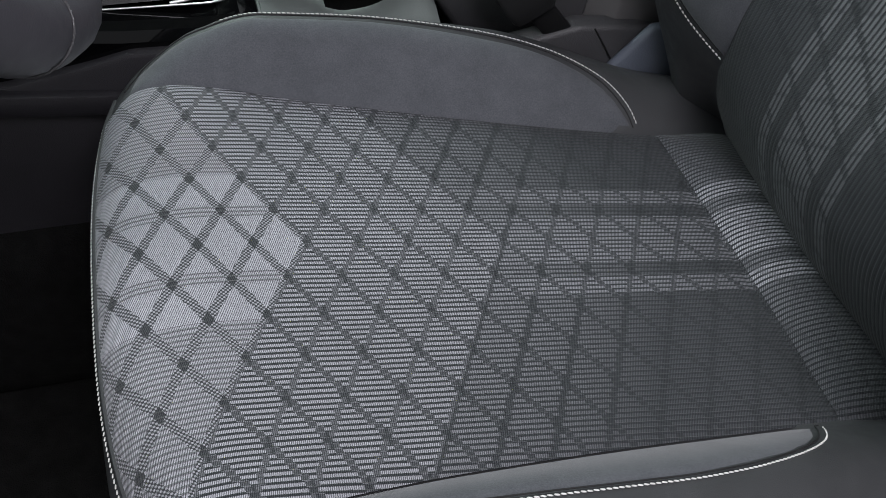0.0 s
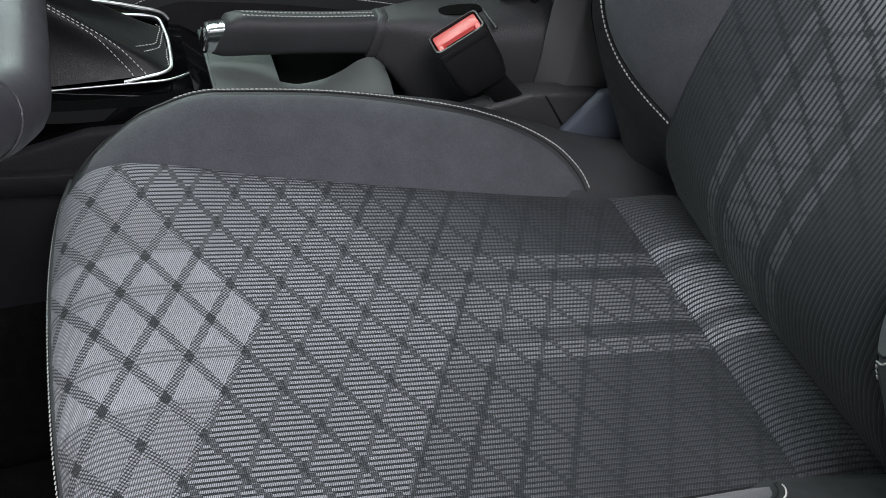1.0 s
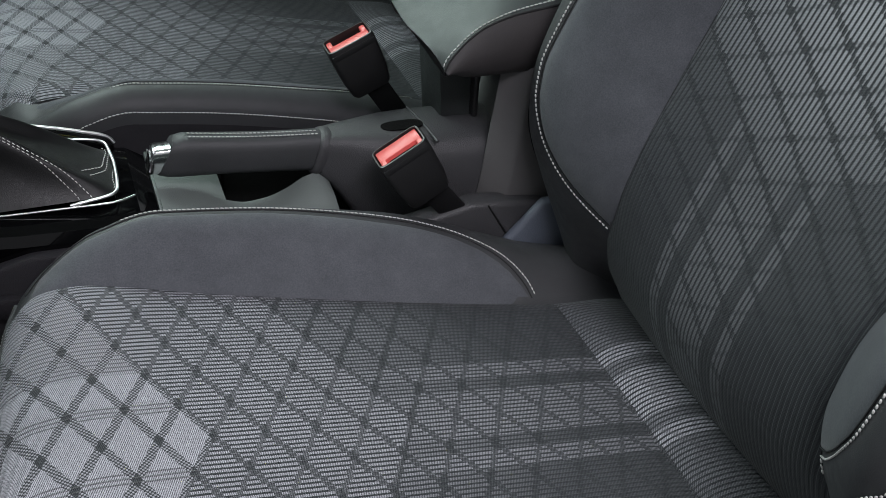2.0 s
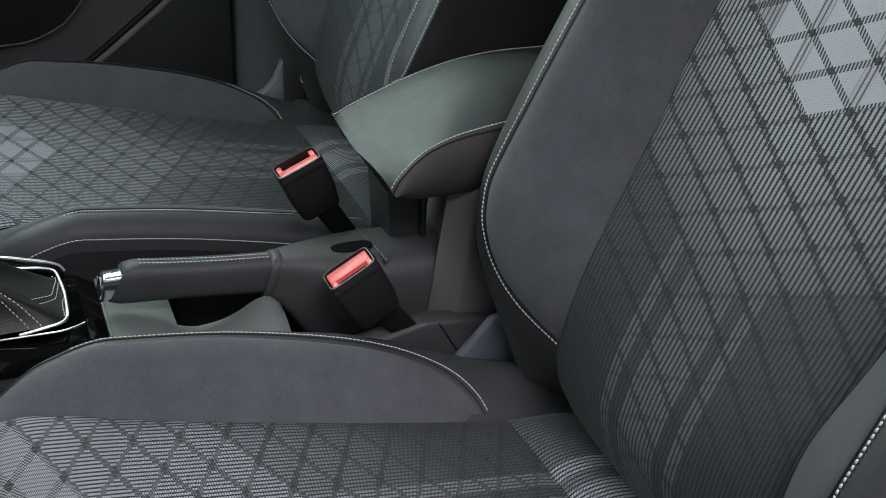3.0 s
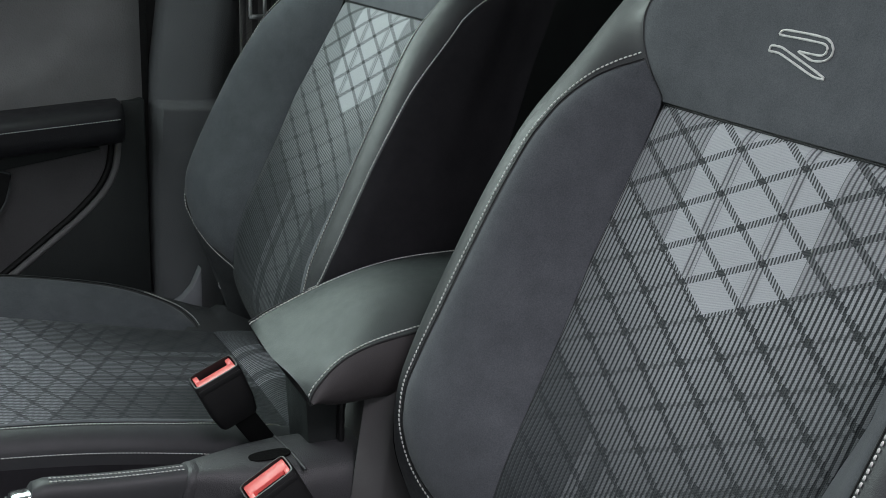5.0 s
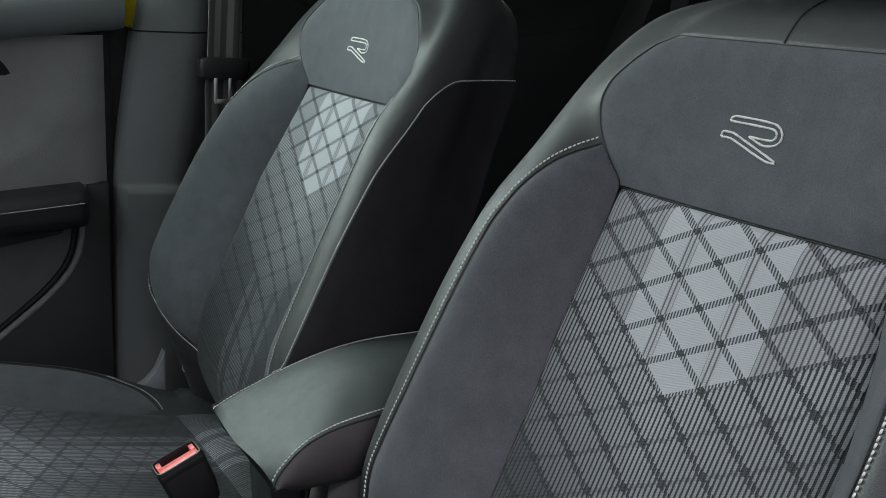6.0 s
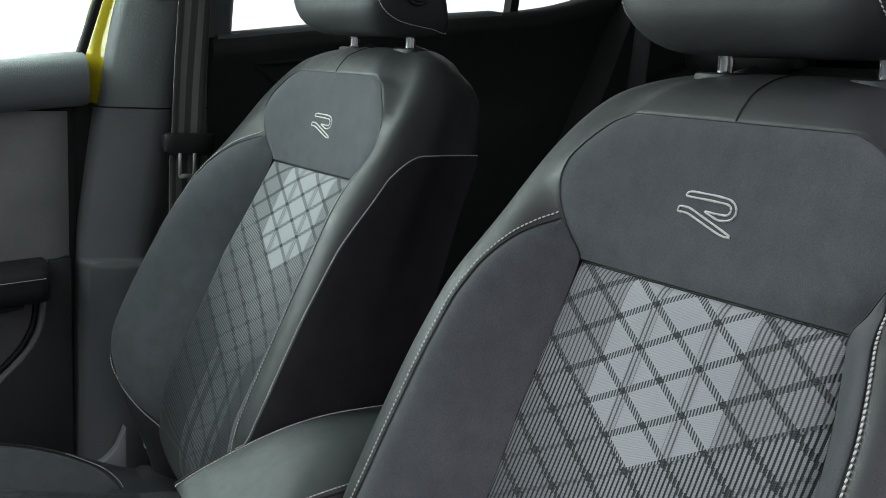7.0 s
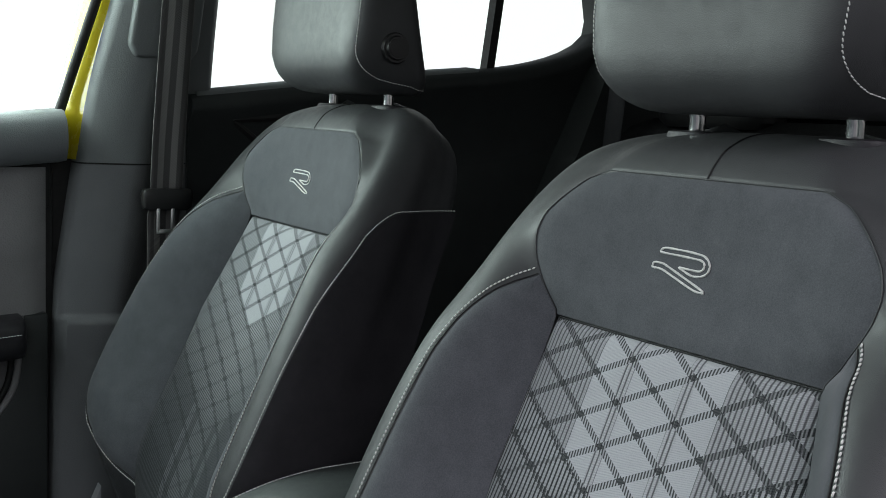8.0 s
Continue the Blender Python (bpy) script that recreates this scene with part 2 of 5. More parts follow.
M_DOORTOP = plain("door_top_soft_plastic", (0.125, 0.135, 0.140), 0.5, 0.10, 8, 0.3, 600, spec=0.4)
M_PILLAR = plain("pillar_trim_plastic", (0.155, 0.166, 0.168), 0.6, 0.10, 7, 0.2, 700, spec=0.35)
M_PILLAR_LOW = plain("pillar_lower_plastic", (0.150, 0.156, 0.161), 0.6, 0.10, 7, 0.25, 700, spec=0.3)
M_RUBBER = plain("black_rubber", (0.006, 0.006, 0.006), 0.65, 0.2, 30)
M_CARPET = plain("black_carpet", (0.005, 0.005, 0.005), 0.95, 0.35, 60, 0.6, 700, spec=0.08)
M_PLATE = plain("blue_grey_hinge_cover", (0.125, 0.145, 0.18), 0.5, 0.08, 20, 0.2, 700)
M_METAL = plain("grey_metal", (0.30, 0.31, 0.33), 0.45, 0.1, 20)
M_ROOF = plain("light_headliner", (0.50, 0.50, 0.48), 0.9, 0.05, 10, 0.2, 900)
M_GLASS = glass_pane()
_n = Nodes("bright_haze")
_n.set(Base_Color=(0.2, 0.2, 0.2), Emission_Color=(0.97, 1.0, 1.0), Emission_Strength=1.02)
M_HAZE = _n.mat
M_GROUND = plain("pale_concrete", (0.28, 0.28, 0.275), 0.8, 0.15, 0.6, 0.1, 60)


# ---- building helpers ----
def curve(xs, ys):
    """A smooth monotone curve through the points, as a function."""
    xs, ys = np.array(xs, float), np.array(ys, float)
    h = np.diff(xs)
    d = np.diff(ys) / h
    t = np.zeros(len(xs))
    t[0], t[-1] = d[0], d[-1]
    for i in range(1, len(xs) - 1):
        if d[i - 1] * d[i] > 0:
            w1, w2 = 2 * h[i] + h[i - 1], h[i] + 2 * h[i - 1]
            t[i] = (w1 + w2) / (w1 / d[i - 1] + w2 / d[i])

    def f(x):
        x = min(max(x, xs[0]), xs[-1])
        i = min(int(np.searchsorted(xs, x, side="right")) - 1, len(h) - 1)
        i = max(i, 0)
        s = (x - xs[i]) / h[i]
        return float(ys[i] * (1 + 2 * s) * (1 - s) ** 2 + t[i] * h[i] * s * (1 - s) ** 2 + ys[i + 1] * s * s * (3 - 2 * s) + t[i + 1] * h[i] * s * s * (s - 1))

    return f


def thing(name, label, category, at=(0, 0, 0), group="", kind=""):
    ob = new(name)
    ob.location = at
    ob.empty_display_size = 0.05
    return tagged(ob, label, category, group, kind)


def finish(name, data, material, parent, label="", smooth=True, kind=""):
    data.materials.append(material)
    if smooth:
        data.shade_smooth()
    ob = new(name, data)
    ob.parent = parent
    return tagged(ob, label, kind=kind)


def part(name, bm, material, parent, label="", smooth=True, sharp=38, kind=""):
    """Links a bmesh as one mesh object under a thing or a part."""
    data = bpy.data.meshes.new(name)
    bm.to_mesh(data)
    bm.free()
    if smooth:
        data.shade_smooth()
        data.set_sharp_from_angle(angle=radians(sharp))
    data.materials.append(material)
    ob = new(name, data)
    ob.parent = parent
    return tagged(ob, label, kind=kind)


def sheet(name, rows, material, parent, uvs=None, label="", loop=False, flip=False):
    """A smooth mesh over a grid of points; loop closes each row."""
    nr, nc = len(rows), len(rows[0])
    verts = [tuple(p) for r in rows for p in r]
    faces = []
    for i in range(nr - 1):
        for j in range(nc if loop else nc - 1):
            k = (j + 1) % nc
            f = (i * nc + j, i * nc + k, (i + 1) * nc + k, (i + 1) * nc + j)
            faces.append(f[::-1] if flip else f)
    data = bpy.data.meshes.new(name)
    data.from_pydata(verts, [], faces)
    if uvs:
        flat = [c for r in uvs for c in r]
        layer = data.uv_layers.new(name="UVMap")
        for poly in data.polygons:
            for li in poly.loop_indices:
                layer.data[li].uv = flat[data.loops[li].vertex_index]
    data.update()
    return finish(name, data, material, parent, label)


def add_tube(bm, pts, r, seg=8, caps=True):
    """A round tube along points, added to bm."""
    pts = [Vector(p) for p in pts]
    rings = []
    up = Vector((0, 0, 1))
    for i, p in enumerate(pts):
        a, b = pts[max(i - 1, 0)], pts[min(i + 1, len(pts) - 1)]
        t = (b - a).normalized()
        side = t.cross(up)
        if side.length < 0.05:
            side = t.cross(Vector((1, 0, 0)))
        side.normalize()
        nor = side.cross(t)
        rad = r(i / (len(pts) - 1)) if callable(r) else r
        rings.append([bm.verts.new(p + (side * math.cos(2 * math.pi * k / seg) + nor * math.sin(2 * math.pi * k / seg)) * rad) for k in range(seg)])
    for a, b in zip(rings, rings[1:]):
        for k in range(seg):
            bm.faces.new((a[k], a[(k + 1) % seg], b[(k + 1) % seg], b[k]))
    if caps:
        bm.faces.new(rings[0][::-1])
        bm.faces.new(rings[-1])
    return bm


def along(pts, step):
    """Points at even steps along a line of points, with the direction at each."""
    pts = [Vector(p) for p in pts]
    out, left = [], step / 2
    for a, b in zip(pts, pts[1:]):
        d = (b - a).length
        if d < 1e-9:
            continue
        pos = left
        while pos < d:
            out.append((a + (b - a) * (pos / d), (b - a) / d))
            pos += step
        left = pos - d
    return out


def stitching(name, lines, parent, pitch=0.0039, length=0.0032, r=0.00062):
    """Rows of short light stitches along lines on a cover."""
    verts, faces = [], []
    for pts in lines:
        for p, t in along(pts, pitch):
            side = t.cross(Vector((0.3, 0.2, 0.93)))
            side = side.normalized() if side.length > 0.01 else Vector((1, 0, 0))
            nor = side.cross(t)
            t = (t + side * 0.26).normalized()
            side = t.cross(nor).normalized()
            base = len(verts)
            for k, w in ((-0.5, 0.55), (-0.25, 1.0), (0.25, 1.0), (0.5, 0.55)):
                c = p + t * (k * length)
                for q in range(5):
                    a = 2 * math.pi * q / 5
                    verts.append(tuple(c + (side * math.cos(a) + nor * math.sin(a)) * (r * w)))
            for k in range(3):
                for q in range(5):
                    a, b = base + k * 5 + q, base + k * 5 + (q + 1) % 5
                    faces.append((a, b, b + 5, a + 5))
            faces.append(tuple(base + q for q in range(5))[::-1])
            faces.append(tuple(base + 15 + q for q in range(5)))
    data = bpy.data.meshes.new(name)
    data.from_pydata(verts, [], faces)
    data.update()
    return finish(name, data, M_THREAD, parent, "row of light grey stitches", kind="stuff")


def seam_line(name, lines, parent, r=0.0006, material=None):
    bm = bmesh.new()
    for pts in lines:
        add_tube(bm, pts, r, 6)
    return part(name, bm, material or M_SEAM, parent)


def rounded_box(x0, x1, y0, y1, z0, z1, r=0.005, seg=2, bm=None):
    bm = bm or bmesh.new()
    made = bmesh.ops.create_cube(bm, size=1.0)
    bmesh.ops.transform(bm, verts=made["verts"], matrix=Matrix.Translation(((x0 + x1) / 2, (y0 + y1) / 2, (z0 + z1) / 2)) @ Matrix.Diagonal((x1 - x0, y1 - y0, z1 - z0, 1)))
    if r:
        edges = list({e for v in made["verts"] for e in v.link_edges})
        bmesh.ops.bevel(bm, geom=edges, offset=r, segments=seg, profile=0.5, affect="EDGES")
    return bm


def slab(poly, y0, y1, r=0.004, seg=2):
    """A plate with an outline in x and z, between two depths y, with rounded edges."""
    bm = bmesh.new()
    vs = [bm.verts.new((x, y0, z)) for x, z in poly]
    f = bm.faces.new(vs)
    ext = bmesh.ops.extrude_face_region(bm, geom=[f])
    bmesh.ops.translate(bm, verts=[g for g in ext["geom"] if isinstance(g, bmesh.types.BMVert)], vec=(0, y1 - y0, 0))
    bmesh.ops.recalc_face_normals(bm, faces=bm.faces)
    if r:
        bmesh.ops.bevel(bm, geom=list(bm.edges), offset=r, segments=seg, profile=0.5, affect="EDGES", clamp_overlap=True)
    return bm


def loft(rings, caps=True):
    bm = bmesh.new()
    made = [[bm.verts.new(p) for p in ring] for ring in rings]
    n = len(made[0])
    for a, b in zip(made, made[1:]):
        for k in range(n):
            bm.faces.new((a[k], a[(k + 1) % n], b[(k + 1) % n], b[k]))
    if caps:
        bm.faces.new(made[0][::-1])
        bm.faces.new(made[-1])
    bmesh.ops.recalc_face_normals(bm, faces=bm.faces)
    return bm


def superellipse(cx, cy, rx, ry, n=24, power=3.0):
    out = []
    for k in range(n):
        a = 2 * math.pi * k / n
        c, s = math.cos(a), math.sin(a)
        out.append((cx + rx * math.copysign(abs(c) ** (2 / power), c), cy + ry * math.copysign(abs(s) ** (2 / power), s)))
    return out


def glide(pts, n):
    """A smooth line of n points through the points."""
    pts = [Vector(p) for p in pts]
    run = [0.0]
    for a, b in zip(pts, pts[1:]):
        run.append(run[-1] + (b - a).length)
    fs = [curve(run, [p[i] for p in pts]) for i in range(3)]
    return [Vector([f(run[-1] * k / (n - 1)) for f in fs]) for k in range(n)]


def lin(a, b, n):
    return [a + (b - a) * i / (n - 1) for i in range(n)]


# ---- front seat: the backrest's form ----
# w across, s up along the backrest from the middle, d out of its plane towards the sitter
ES, EN = Vector((0.4032, 0, 0.9151)), Vector((-0.9151, 0, 0.4032))
B0 = Vector((0.051, 0, 0.6))
INNER = curve((-0.27, -0.235, -0.20, -0.165, -0.145, -0.12, -0.097, -0.06, 0.005, 0.068, 0.10, 0.127, 0.19, 0.2587, 0.275, 0.29, 0.305, 0.32, 0.335, 0.35, 0.365, 0.376, 0.384, 0.41, 0.43, 0.455),
              (0.188, 0.182, 0.166, 0.146, 0.133, 0.124, 0.121, 0.1195, 0.125, 0.130, 0.1340, 0.137, 0.138, 0.136, 0.149, 0.160, 0.168, 0.171, 0.167, 0.156, 0.141, 0.127, 0.108, 0.088, 0.07, 0.03))
D_MID = curve((-0.27, -0.25, -0.20, -0.15, -0.10, -0.05, 0.0, 0.1, 0.2, 0.2587, 0.305, 0.345, 0.384, 0.405, 0.425, 0.44, 0.455),
              (-0.150, -0.125, -0.055, -0.018, -0.010, -0.009, -0.008, -0.008, -0.006, -0.004, 0.003, 0.015, 0.026, 0.022, 0.008, -0.012, -0.045))
D_IN = curve((-0.27, -0.23, -0.19, -0.144, -0.10, -0.05, 0.0, 0.1, 0.2, 0.2587, 0.285, 0.312, 0.345, 0.384, 0.405, 0.425, 0.44, 0.455),
             (-0.148, -0.112, -0.060, -0.018, 0.001, 0.007, 0.004, -0.001, -0.004, -0.001, 0.012, 0.022, 0.028, 0.026, 0.021, 0.006, -0.015, -0.045))
RIDGE = curve((-0.27, -0.19, -0.144, -0.112, -0.08, -0.04, 0.0, 0.1, 0.187, 0.22, 0.25, 0.288, 0.33, 0.37, 0.41, 0.43, 0.455),
              (0.195, 0.205, 0.212, 0.220, 0.226, 0.228, 0.228, 0.224, 0.217, 0.209, 0.202, 0.203, 0.198, 0.182, 0.15, 0.115, 0.05))
D_RIDGE = curve((-0.27, -0.19, -0.144, -0.112, -0.08, -0.04, 0.0, 0.1, 0.187, 0.22, 0.25, 0.288, 0.33, 0.37, 0.41, 0.43, 0.445, 0.455),
                (-0.10, -0.035, 0.008, 0.032, 0.048, 0.057, 0.058, 0.057, 0.053, 0.048, 0.040, 0.030, 0.022, 0.014, 0.004, -0.008, -0.025, -0.046))
OUTER = curve((-0.27, -0.2, -0.16, -0.112, -0.05, 0.0, 0.1, 0.19, 0.24, 0.29, 0.33, 0.37, 0.40, 0.42, 0.435, 0.447, 0.455),
              (0.215, 0.226, 0.238, 0.250, 0.255, 0.256, 0.254, 0.248, 0.243, 0.236, 0.229, 0.219, 0.204, 0.185, 0.158, 0.12, 0.06))
D_OUT = curve((-0.27, -0.23, -0.185, -0.16, -0.112, -0.05, 0.0, 0.1, 0.2, 0.28, 0.35, 0.41, 0.44, 0.455), (-0.115, -0.075, -0.032, -0.010, 0.026, 0.042, 0.044, 0.042, 0.034, 0.012, -0.010, -0.032, -0.045, -0.05))
D_BACK = curve((-0.27, 0.0, 0.3, 0.41, 0.44, 0.455), (-0.16, -0.13, -0.115, -0.10, -0.082, -0.055))


DOOR_SIDE = [-1]


def inner(s, side):
    """Half width of the insert; it reaches further out on the door's side."""
    if side * DOOR_SIDE[0] < 0:
        return INNER(s)
    return INNER(s) + 0.024 * min(1.0, max(0.0, (0.25 - s) / 0.14)) * min(1.0, max(0.0, (s + 0.24) / 0.08))


def back_pt(w, s, d):
    return B0 + ES * s + EN * d + Vector((0, w, 0))


def back_d(w, s):
    """How far the cover stands out at a place of the front."""
    a = abs(w)
    yi, yr, yo = inner(s, w), RIDGE(s), OUTER(s)
    if w * DOOR_SIDE[0] > 0 and a > yi and yr > yi:
        # the bolster towards the door is stuffed a little fuller
        k = min(1.0, (a - yi) / (yr - yi)) if a <= yr else max(0.0, 1 - (a - yr) / max(1e-6, yo - yr))
        base = D_IN(s) + (D_RIDGE(s) - D_IN(s)) * math.sin((a - yi) / (yr - yi) * math.pi / 2) ** 1.15 if a <= yr else D_OUT(s) + (D_RIDGE(s) - D_OUT(s)) * math.sqrt(max(0.0, 1 - min(1.0, (a - yr) / max(1e-6, yo - yr)) ** 2))
        return base + 0.010 * k * min(1.0, max(0.0, (s + 0.16) / 0.06)) * min(1.0, max(0.0, (0.31 - s) / 0.20))
    if a <= yi:
        return D_MID(s) + (D_IN(s) - D_MID(s)) * (a / yi) ** 2
    if a <= yr:
        t = (a - yi) / (yr - yi)
        return D_IN(s) + (D_RIDGE(s) - D_IN(s)) * math.sin(t * math.pi / 2) ** 1.15
    t = min(1.0, (a - yr) / max(1e-6, yo - yr))
    return D_OUT(s) + (D_RIDGE(s) - D_OUT(s)) * math.sqrt(max(0.0, 1 - t * t))


def puff(x, depth=0.0035, run=0.007):
    """Stuffing: 0 at the seam, rising over a few millimetres."""
    return depth * (1 - math.exp(-x / run))


# pad seam on the backrest: runs from the logo panel over the bolster and down to the insert
DOOR_SLIM = curve((-0.146, -0.112, -0.085, -0.009, 0.016, 0.146, 0.207, 0.246, 0.280, 0.288), (0.018, 0.024, 0.021, 0.020, 0.0205, 0.012, 0.0135, 0.015, 0.004, 0.0))
PAD_EDGE = curve((-0.146, -0.142, -0.134, -0.122, -0.105, -0.08, -0.05, 0.0, 0.1, 0.187, 0.22, 0.25, 0.275, 0.288),
                 (0.132, 0.150, 0.175, 0.197, 0.214, 0.224, 0.228, 0.228, 0.224, 0.217, 0.208, 0.193, 0.174, 0.160))
P_RIM = 0.2587


def pad_edge(s, side, slim=1.0):
    """Where the pad of a bolster ends; the one towards the door is narrower."""
    if side < 0 and slim:
        return max(inner(s, side) + 0.001, PAD_EDGE(s) - DOOR_SLIM(s) * slim)
    if side * DOOR_SIDE[0] > 0:
        return PAD_EDGE(s) + 0.006 * min(1.0, max(0.0, (s + 0.11) / 0.05)) * min(1.0, max(0.0, (0.24 - s) / 0.06))
    return PAD_EDGE(s) - 0.006 * min(1.0, max(0.0, (s + 0.08) / 0.1)) * min(1.0, max(0.0, (0.275 - s) / 0.07))


# ---- front seat: the cushion's form ----
PROFILE = [Vector(p) for p in ((0.13, 0, 0.318), (0.085, 0, 0.336), (0.04, 0, 0.349), (-0.02, 0, 0.360), (-0.12, 0, 0.378), (-0.22, 0, 0.396), (-0.32, 0, 0.414), (-0.40, 0, 0.4280), (-0.435, 0, 0.4320),
                               (-0.462, 0, 0.4300), (-0.482, 0, 0.4200), (-0.494, 0, 0.4030), (-0.498, 0, 0.378), (-0.496, 0, 0.34), (-0.488, 0, 0.29), (-0.478, 0, 0.25))]
_len = [0.0]
for _a, _b in zip(PROFILE, PROFILE[1:]):
    _len.append(_len[-1] + (_b - _a).length)
_PX, _PZ = curve(_len, [p.x for p in PROFILE]), curve(_len, [p.z for p in PROFILE])
P_SEAM = _len[3]
P_TIP = _len[6] + 0.0325
P_PIPE = _len[10] + 0.010
P_END = _len[-1]
P_BACK = _len[1] - 0.02


def p_of_x(x):
    lo, hi = 0.0, _len[10]
    for _ in range(40):
        mid = (lo + hi) / 2
        lo, hi = (mid, hi) if _PX(mid) > x else (lo, mid)
    return lo


def cush_pt(p, y, h):
    a, b = Vector((_PX(p - 0.004), 0, _PZ(p - 0.004))), Vector((_PX(p + 0.004), 0, _PZ(p + 0.004)))
    t = (b - a).normalized()
    n = Vector((t.z, 0, -t.x))
    bow = (0.014 if y > 0 else 0.024) * (abs(y) / 0.2) ** 3 * min(1.0, max(0.0, (p - P_TIP) / 0.12))
    return Vector((_PX(p) + bow, y, _PZ(p))) + n * h


XS = (-0.50, -0.47, -0.445, -0.42, -0.36, -0.27, -0.17, -0.118, -0.07, -0.02, 0.05, 0.13)
C_IN = curve((-0.50, -0.455, -0.30, -0.15, -0.02, 0.05, 0.13), (0.196, 0.198, 0.180, 0.167, 0.161, 0.166, 0.16))
C_LIFT = curve((-0.50, -0.455, -0.30, -0.02, 0.13), (0.0, 0.013, 0.010, 0.003, 0.003))
C_RIDGE = curve(XS, (0.226, 0.233, 0.235, 0.236, 0.236, 0.235, 0.232, 0.224, 0.215, 0.211, 0.209, 0.2))
H_RIDGE = curve(XS, (0.0, 0.007, 0.018, 0.032, 0.052, 0.0555, 0.052, 0.046, 0.036, 0.026, 0.020, 0.0))
C_OUT = curve(XS, (0.246, 0.254, 0.258, 0.261, 0.262, 0.262, 0.261, 0.259, 0.256, 0.253, 0.247, 0.23))
H_OUT = curve(XS, (-0.030, -0.020, -0.006, 0.009, 0.028, 0.031, 0.027, 0.021, 0.010, 0.0, -0.006, -0.02))


def cush_h(p, y):
    x, a = _PX(min(p, P_PIPE)), abs(y)
    yi, yr, yo = C_IN(x), C_RIDGE(x), C_OUT(x)
    if a <= yi:
        dome = 0.004 * (1 - (a / yi) ** 2)
        roll = 0.014 * max(0.0, 1 - ((x - 0.018) / 0.040) ** 2) ** 0.7 * (1 - (a / yi) ** 4) if x > -0.022 else 0.0
        return dome + C_LIFT(x) * (a / yi) ** 3 + roll
    if a <= yr:
        t = (a - yi) / (yr - yi)
        return C_LIFT(x) + (H_RIDGE(x) - C_LIFT(x)) * math.sin(t * math.pi / 2) ** 1.1
    t = min(1.0, (a - yr) / (yo - yr))
    return H_OUT(x) + (H_RIDGE(x) - H_OUT(x)) * math.sqrt(max(0.0, 1 - t * t))


def cpad_edge(x, side, slim=1.0):
    """Outer edge of a cushion pad; the one towards the door is narrower."""
    return CPAD_EDGE(x) + (0.0055 * min(1.0, max(0.0, (-0.17 - x) / 0.1)) * slim if side > 0 else 0.0) - (0.009 * min(1.0, max(0.0, (x + 0.47) / 0.08)) * slim if side < 0 else 0.0)


CPAD_EDGE = curve((-0.478, -0.465, -0.445, -0.42, -0.36, -0.27, -0.19, -0.149, -0.118, -0.09, -0.068, -0.053, -0.045, -0.041), (0.206, 0.225, 0.233, 0.235, 0.235, 0.234, 0.231, 0.226, 0.219, 0.209, 0.197, 0.184, 0.174, 0.165))


# outline sign on the backrest: across and up
SIGN = (((0.0324, 0.3262), (0.0296, 0.3292), (0.0262, 0.3303), (0.0028, 0.3302), (-0.0123, 0.3292), (-0.0173, 0.3267), (-0.0198, 0.3226), (-0.0192, 0.3182), (-0.0159, 0.3152), (-0.0106, 0.3137), (-0.0033, 0.3132), (0.0043, 0.3154), (0.0118, 0.3180), (0.0059, 0.3176), (-0.0103, 0.3174), (-0.0138, 0.3192), (-0.0145, 0.3222), (-0.0133, 0.3245), (-0.0096, 0.3257), (0.0107, 0.3262), (0.0324, 0.3262)),
        ((0.0381, 0.3141), (0.0368, 0.3185), (0.0272, 0.3184), (0.0235, 0.3174), (-0.0216, 0.3027), (-0.0094, 0.3025), (0.0267, 0.3139), (0.0315, 0.3143), (0.0381, 0.3141)))


